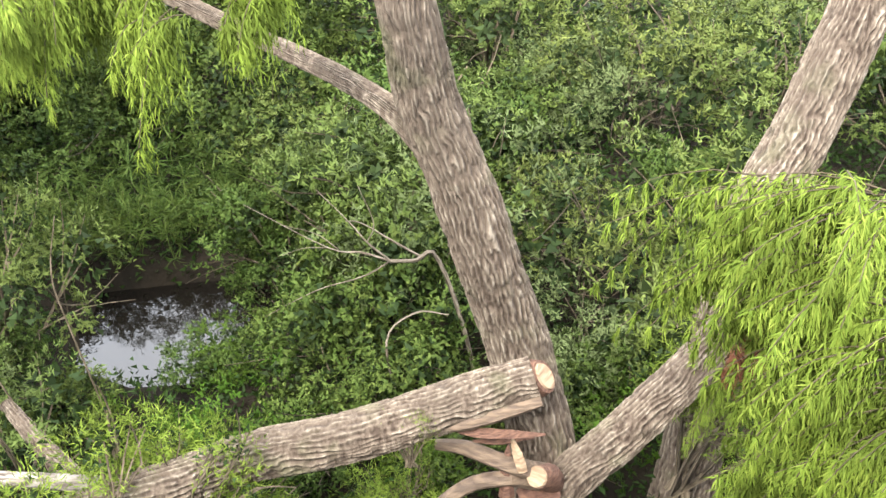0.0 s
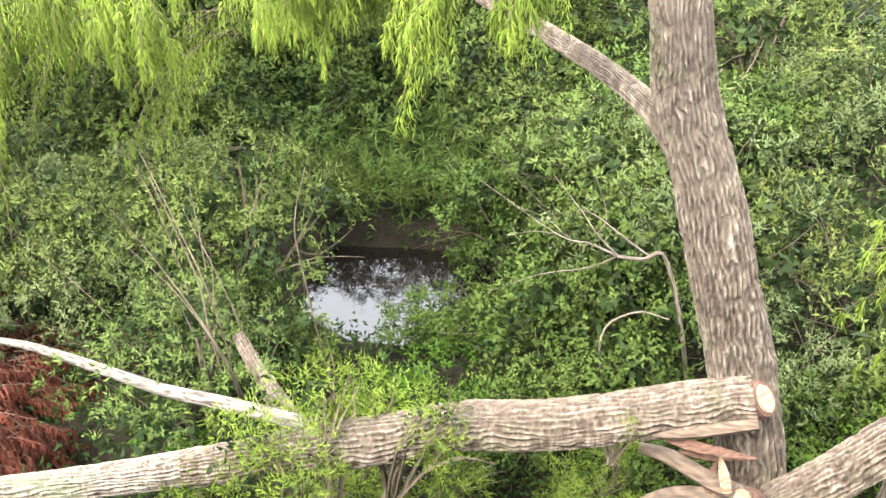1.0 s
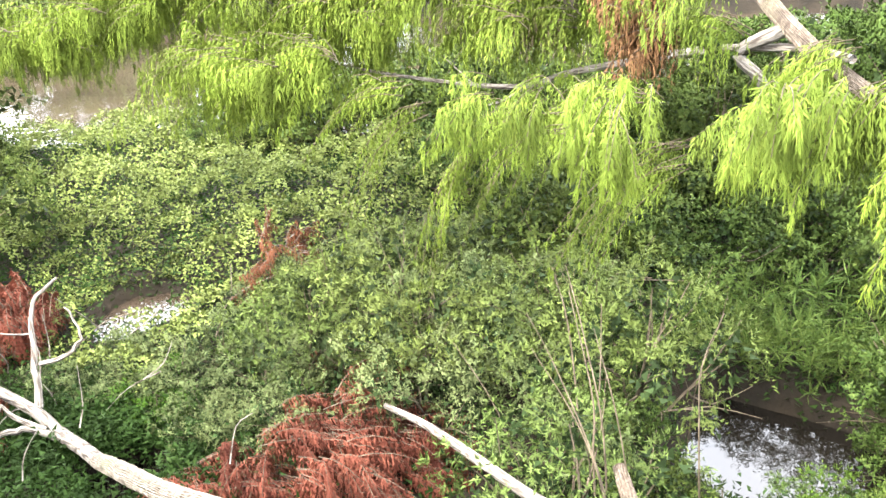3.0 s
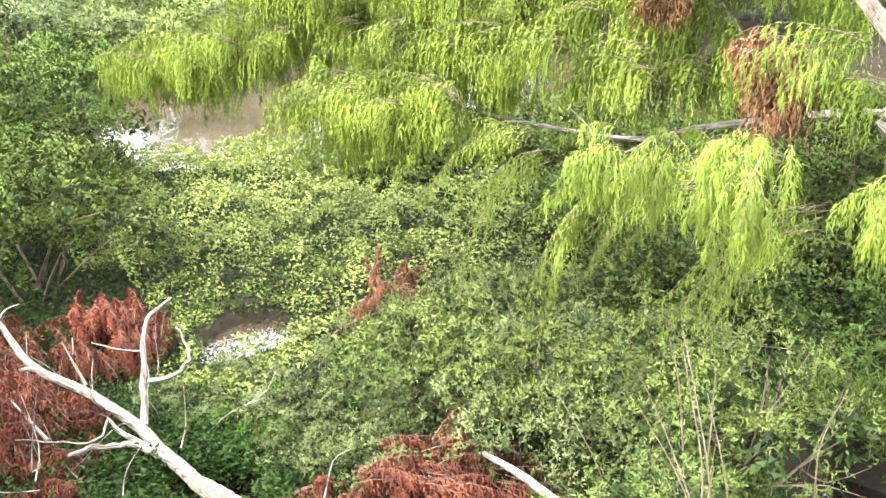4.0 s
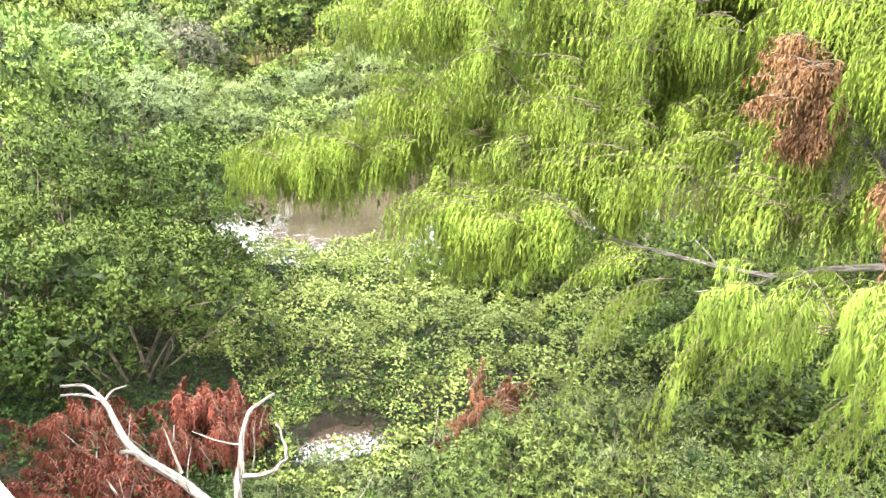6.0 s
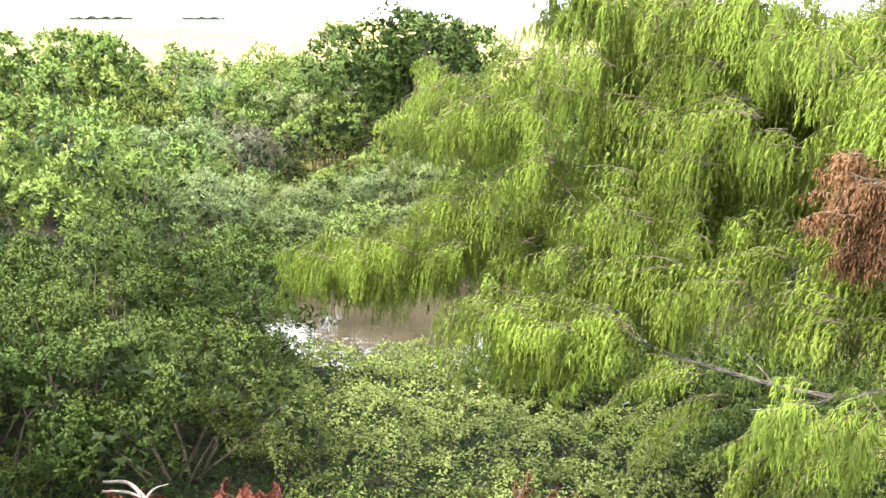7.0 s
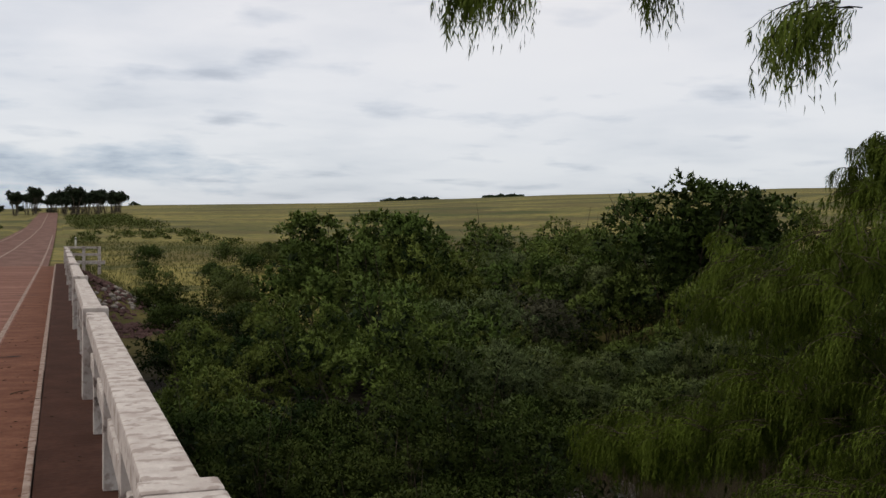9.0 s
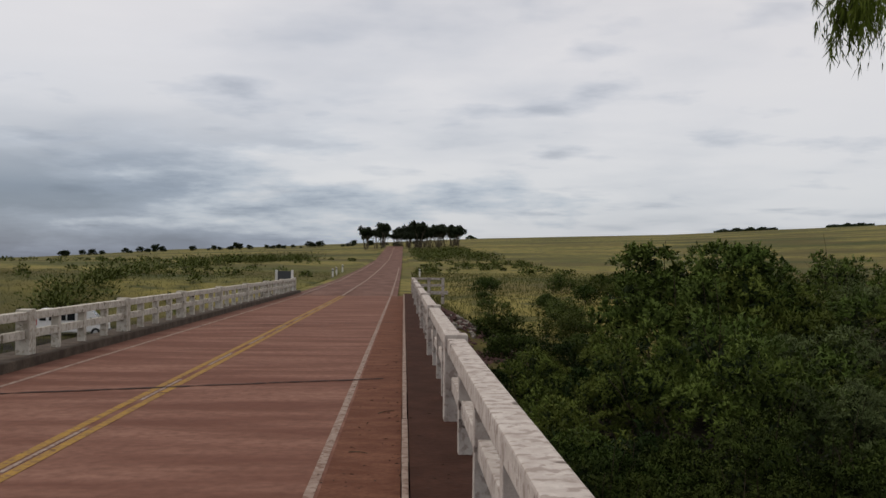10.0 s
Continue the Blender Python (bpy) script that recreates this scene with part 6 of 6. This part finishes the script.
def river_trees():
    tree = bush("tree", "dense dark green rounded riverside tree", 71, 1.9, 3.3, 20, 760, 25, 0.075, 0.034, LEAF_BUSH, 9, 0.085, "tree", "riverside trees", 0.2)
    dark = bush("tree", "dark round-crowned riverside tree", 72, 1.9, 3.4, 19, 280, 16, 0.14, 0.085, LEAF_DARK, 4, 0.11, "tree", "riverside trees", 0.3, slim=True)
    fresh = bush("tree", "fresh mid-green leafy riverside tree", 76, 1.8, 3.1, 14, 330, 16, 0.115, 0.060, LEAF_FRESH, 4, 0.085, "tree", "riverside trees", 0.2, slim=True)
    olive = bush("tree", "olive-green small-leaved riverside tree", 73, 1.8, 3.0, 14, 330, 16, 0.115, 0.054, LEAF_OLIVE_TREE, 4, 0.085, "tree", "riverside trees", 0.2, slim=True)
    silver = bush("tree", "grey-green feathery riverside tree", 74, 1.7, 2.8, 13, 420, 20, 0.098, 0.032, LEAF_SILVER, 5, 0.09, "tree", "riverside trees", 0.2, slim=True)
    dusky = bush("tree", "dusky grey-brown twiggy riverside tree", 77, 1.7, 2.8, 16, 250, 16, 0.11, 0.045, LEAF_DUSKY, 8, 0.12, "tree", "riverside trees", 0.2, slim=True)
    planted(tree, [(7.6, 17.0, 1.0, 0.3, 0), (9.0, 18.3, 0.85, 2, 0), (5.5, 16.3, 0.78, 4, 0), (4.4, 17.9, 0.9, 1, 0), (6.4, 19.6, 1.05, 5, 0), (5.7, 13.2, 0.98, 2, 0), (4.5, 13.9, 0.85, 3, 0), (3.4, 15.6, 0.9, 0.8, 0), (7.6, 15.6, 0.7, 3.3, 0), (3.0, 18.6, 0.9, 2.2, 0), (14.6, 6.2, 0.85, 1, 0), (15.2, 4.4, 0.9, 2, 0), (15.3, 2.4, 0.9, 4, 0), (15.8, 0.4, 1.0, 5, 0), (13.4, 5.2, 0.7, 3, 0)])

    def keep(x, y):
        az, r = math.degrees(math.atan2(x, y)), math.hypot(x, y)
        return dry(x, y, 0.3) and not (27 < az < 45 and 18 < r < 25) and x < 3.0 + (y - 10) * 1.6 and not (y > 27 and x < 3.2 + (y - 27) * 0.62)

    f = spots_in(R0, 3.2, 46, 20.5, 62, 3.25, 0.78, 1.5, keep)
    f = [(x, y, s * (0.90 + 0.006 * y), t, dz) for x, y, s, t, dz in f]
    low_bank = lambda x, y: 25 < math.degrees(math.atan2(x, y)) < 46 and math.hypot(x, y) < 41
    f = [(x, y, min(s, 0.5 + 0.055 * (math.hypot(x, y) - 30)) if low_bank(x, y) else s, t, dz) for x, y, s, t, dz in f]
    tall = bush("tree", "tall dark green tree above the riverside thicket", 75, 2.6, 6.6, 16, 520, 26, 0.18, 0.11, LEAF_BUSH, 8, 0.13, "tree", "riverside trees", 1.2, slim=True)
    planted(tall, [(26.5, 38.5, 1.46, 1, 0), (28.6, 39.5, 0.95, 2, 0), (31.5, 42, 0.8, 4, 0), (24.4, 39.2, 0.82, 3, 0)])
    leafy = bush("tree", "tall fresh green tree above the riverside thicket", 78, 2.5, 6.4, 20, 520, 24, 0.17, 0.10, LEAF_FRESH, 8, 0.11, "tree", "riverside trees", 1.0, slim=True)
    planted(leafy, [(12.3, 43.6, 1.24, 1, 0), (10.1, 40, 1.06, 3, 0), (14.1, 43.0, 1.08, 2.2, 0), (22.5, 41.5, 0.92, 0.5, 0)])
    kinds = [fresh, olive, silver, fresh, dusky, olive, silver, dark, olive, fresh, silver, olive]
    pick = [R0.randrange(12) for _ in f]
    pale_bank = lambda x, y: 10 < math.degrees(math.atan2(x, y)) < 38 and math.hypot(x, y) < 40
    pick = [(0, 1, 2, 2, 5, 6)[k % 6] if pale_bank(x, y) else k for k, (x, y, *_) in zip(pick, f)]
    for proto in (fresh, olive, silver, dusky, dark):
        more = spots_in(R0, 25, 38, -4, 22, 3.2, 1.2, 1.9, lambda x, y: dry(x, y, 0.8)) if proto is fresh else []
        if proto is silver:
            more = [(12.0, 26.6, 1.1, 1, 0), (10.4, 27.6, 0.95, 2, 0), (13.8, 27.4, 0.9, 4, 0)]
        if proto is olive:
            more = [(3.6, 22.4, 0.85, 1, 0), (5.4, 23.4, 0.9, 2, 0), (8.0, 21.4, 0.8, 3, 0), (3.3, 25.0, 0.85, 4, 0), (5.8, 30.6, 0.95, 5, 0), (4.2, 33.4, 0.9, 0, 0), (7.2, 34.8, 1.0, 1, 0), (5.2, 37.6, 0.9, 2, 0), (8.4, 38.6, 1.0, 3, 0)]
        if proto is dark:
            more = [(4.6, 20.8, 0.8, 1, 0), (2.9, 20.4, 0.75, 2, 0), (6.6, 32.6, 0.9, 3, 0), (4.0, 36.0, 0.8, 4, 0), (6.3, 40.5, 0.85, 5, 0), (9.6, 34.4, 1.0, 1, 0), (3.4, 30.0, 0.8, 2, 0)]
        planted(proto, [s for s, k in zip(f, pick) if kinds[k] is proto] + more)


river_trees()


def bank_scrub():
    """Scrub and grass on the slope beyond the trees and along the road."""
    scrub = bush("shrub", "olive-green scrub on the grassy slope", 81, 1.3, 1.3, 9, 170, 16, 0.13, 0.06, LEAF_OLIVE, 3, 0.2, group="scrub on the slope", slim=True)
    spots = [(R0.uniform(5, 26), R0.uniform(56, 100), R0.uniform(0.6, 1.3), R0.uniform(0, 6), 0) for _ in range(36)]
    reach = lambda x, y: dry(x, y, 0.3) and 24 < math.degrees(math.atan2(x, y)) < 43 and math.hypot(x, y) > 26.5
    planted(scrub, spots[0:36:2] + spots_in(R0, 11, 27, 23, 39, 1.9, 0.75, 1.15, reach))
    dense = bush("shrub", "dark green low scrub on the bank", 82, 1.4, 1.2, 9, 170, 16, 0.13, 0.065, LEAF_BUSH, 3, 0.2, group="scrub on the slope", slim=True)
    planted(dense, spots[1:36:2] + [(R0.uniform(4.5, 10), R0.uniform(37, 56), R0.uniform(0.6, 1.0), R0.uniform(0, 6), -0.1) for _ in range(22)])
    rng = np.random.default_rng(85)
    px, py = np.concatenate([rng.uniform(-85, -10, 110), rng.uniform(2, 22, 50), rng.uniform(2.5, 20, 170)]), np.concatenate([rng.uniform(80, 230, 110), rng.uniform(125, 185, 50), rng.uniform(205, 335, 170)])
    size = np.concatenate([rng.uniform(0.4, 1.1, 160), rng.uniform(0.9, 2.0, 170)])
    u = rng.uniform(0, 1, 150)
    az, r = np.radians(-19.5 + 14.5 * u + rng.normal(0, 0.35, 150)), 92 + 150 * u ** 1.4 + rng.normal(0, 5, 150)
    px, py, size = np.concatenate([px, r * np.sin(az)]), np.concatenate([py, r * np.cos(az)]), np.concatenate([size, rng.uniform(0.9, 2.1, 150)])
    pts, off = clump_points(rng, np.stack([px, py, land(px, py) + size * 0.35], -1), size * 1.3, 90, 0.5)
    ob = part_of("far_scrub", leaves_mesh("far_scrub", pts, off + np.array([0, 0, 0.4]), rng.uniform(0.2, 0.45, len(pts)), rng.uniform(0.12, 0.28, len(pts)), rng, 0.4, off + np.array([0, 0, 0.5]), True), LEAF_OLIVE)
    tagged(ob, "olive-green low scrub in belts over the pasture", "scrub", kind="stuff")
    rng = np.random.default_rng(83)
    n = 100000
    x, y = rng.uniform(0.9, 60, n) ** 1.0, 45 + rng.uniform(0, 1, n) ** 1.6 * 90
    left = rng.random(n) < 0.35
    x = np.where((x < 7) & (y < 58), x + 7, x)
    x = np.where(left, -7.6 - (x - 0.9) * 0.9, x)
    z = land(x, y)
    way = np.stack([rng.normal(0, 0.4, n), rng.normal(0, 0.4, n), np.ones(n)], -1)
    ob = part_of("grass", leaves_mesh("grass", np.stack([x, y, z - 0.02], -1), way, rng.uniform(0.16, 0.42, n), rng.uniform(0.02, 0.06, n), rng, slim=True), GRASS)
    tagged(ob, "rough yellow-green grass on the banks and verges", "grass", kind="stuff")


bank_scrub()


def far_trees():
    """The eucalyptus grove on the rise, the tree row and the woods on the skyline."""
    gum = bush("grove_tree", "tall dark eucalyptus in the grove by the road", 91, 2.7, 9.8, 11, 120, 9, 0.75, 0.5, LEAF_FAR, 4, 0.2, "tree", "grove trees on the rise", 4.6, wood=TWIG_PALE, slim=True, girth=0.9)
    spots = []
    for k in range(80):
        x, y = R0.uniform(-15.5, 24.0), R0.uniform(372, 460)
        if y < 412 and -7.5 < x < 0.8:
            x += 8.5 if R0.random() < 0.6 else -8.5
        spots.append((x, y, R0.uniform(0.6, 1.02), R0.uniform(0, 6), -0.2))
    planted(gum, spots)
    row = bush("row_tree", "small dark tree in a row on the skyline", 92, 3.2, 6.0, 8, 120, 8, 0.9, 0.5, LEAF_FAR, 4, 0.25, "tree", "trees along the skyline", 1.0, slim=True)
    line = [(-215 + k * 3.6 + R0.uniform(-4, 4), 640 + R0.uniform(-25, 25), R0.uniform(0.3, 0.95), R0.uniform(0, 6), -0.8) for k in range(62) if math.sin(k * 0.5) > -0.8]
    planted(row, line)
    rng = np.random.default_rng(95)
    for az0, az1, hgt, n in ((17.2, 20.4, 4.2, 1500), (22.9, 25.2, 3.4, 900), (3.5, 4.1, 4, 150)):
        az = np.radians(rng.uniform(az0, az1, n))
        r = rng.uniform(1440, 1490, n)
        x, y = r * np.sin(az), r * np.cos(az)
        prof = np.sin(np.pi * (np.degrees(az) - az0) / (az1 - az0)) ** 0.4
        z = land(x, y) + rng.uniform(0, 1, n) * hgt * prof * (0.6 + 0.4 * np.sin(np.degrees(az) * 9))
        ob = part_of("far_wood", leaves_mesh("far_wood", np.stack([x, y, z], -1), rng.normal(0, 1, (n, 3)), 3.2, 2.4, rng), LEAF_FAR)
        tagged(ob, "dark wood far off on the skyline", "wood", kind="stuff")


far_trees()


def stone_slope():
    """Red stones laid on the bank under the bridge end, paler along the top."""
    root = empty("stone_bank", 2.5, 43, -1.5, label="slope of dark red stones, paler along its rim, below the bridge end", category="stone bank", kind="structure")
    rng = random.Random(3)
    protos = []
    for k in range(4):
        b = bmesh.new()
        bmesh.ops.create_icosphere(b, subdivisions=1, radius=0.2)
        for v in b.verts:
            v.co *= rng.uniform(0.75, 1.2)
            v.co.z *= 0.7
        me = bpy.data.meshes.new("stone")
        b.to_mesh(me)
        b.free()
        me.materials.append(STONE)
        m2 = me.copy()
        m2.materials.clear()
        m2.materials.append(STONE_PALE)
        protos.append((me, m2))
    for k in range(280):
        x, y = rng.uniform(0.95, 6.0), rng.uniform(49.5, 58.2)
        z = float(land(x, y))
        pale = -1.7 < z + 0.25 * (x - 1) < -0.75 and rng.random() < 0.6
        o = new("stone", protos[rng.randrange(4)][1 if pale else 0])
        o.parent = root
        o.matrix_basis = Matrix.Translation((x - 2.5, y - 43, z + 1.5)) @ Matrix.Rotation(rng.uniform(0, 6), 4, "Z") @ Matrix.Diagonal((rng.uniform(0.65, 1.15),) * 3 + (1,))
    vs, fs = [], []
    corners = [(1, 0, 0), (0.3, 0.95, 0.1), (-0.8, 0.6, 0), (-0.9, -0.5, 0.1), (0.2, -1, 0), (0, 0, 0.8)]
    for k in range(1500):
        x, y = rng.uniform(0.95, 6.4), rng.uniform(48.5, 58.2)
        z, r, a = float(land(x, y)), rng.uniform(0.06, 0.16), rng.uniform(0, 6)
        n = len(vs)
        vs += [(x - 2.5 + r * (c[0] * math.cos(a) - c[1] * math.sin(a)) * rng.uniform(0.8, 1.2), y - 43 + r * (c[0] * math.sin(a) + c[1] * math.cos(a)), z + 1.5 - 0.02 + r * c[2]) for c in corners]
        fs += [(n + j, n + (j + 1) % 5, n + 5) for j in range(5)]
    tagged(part_of("rubble", mesh_arrays("rubble", vs, fs), STONE, root), kind="stuff")


stone_slope()
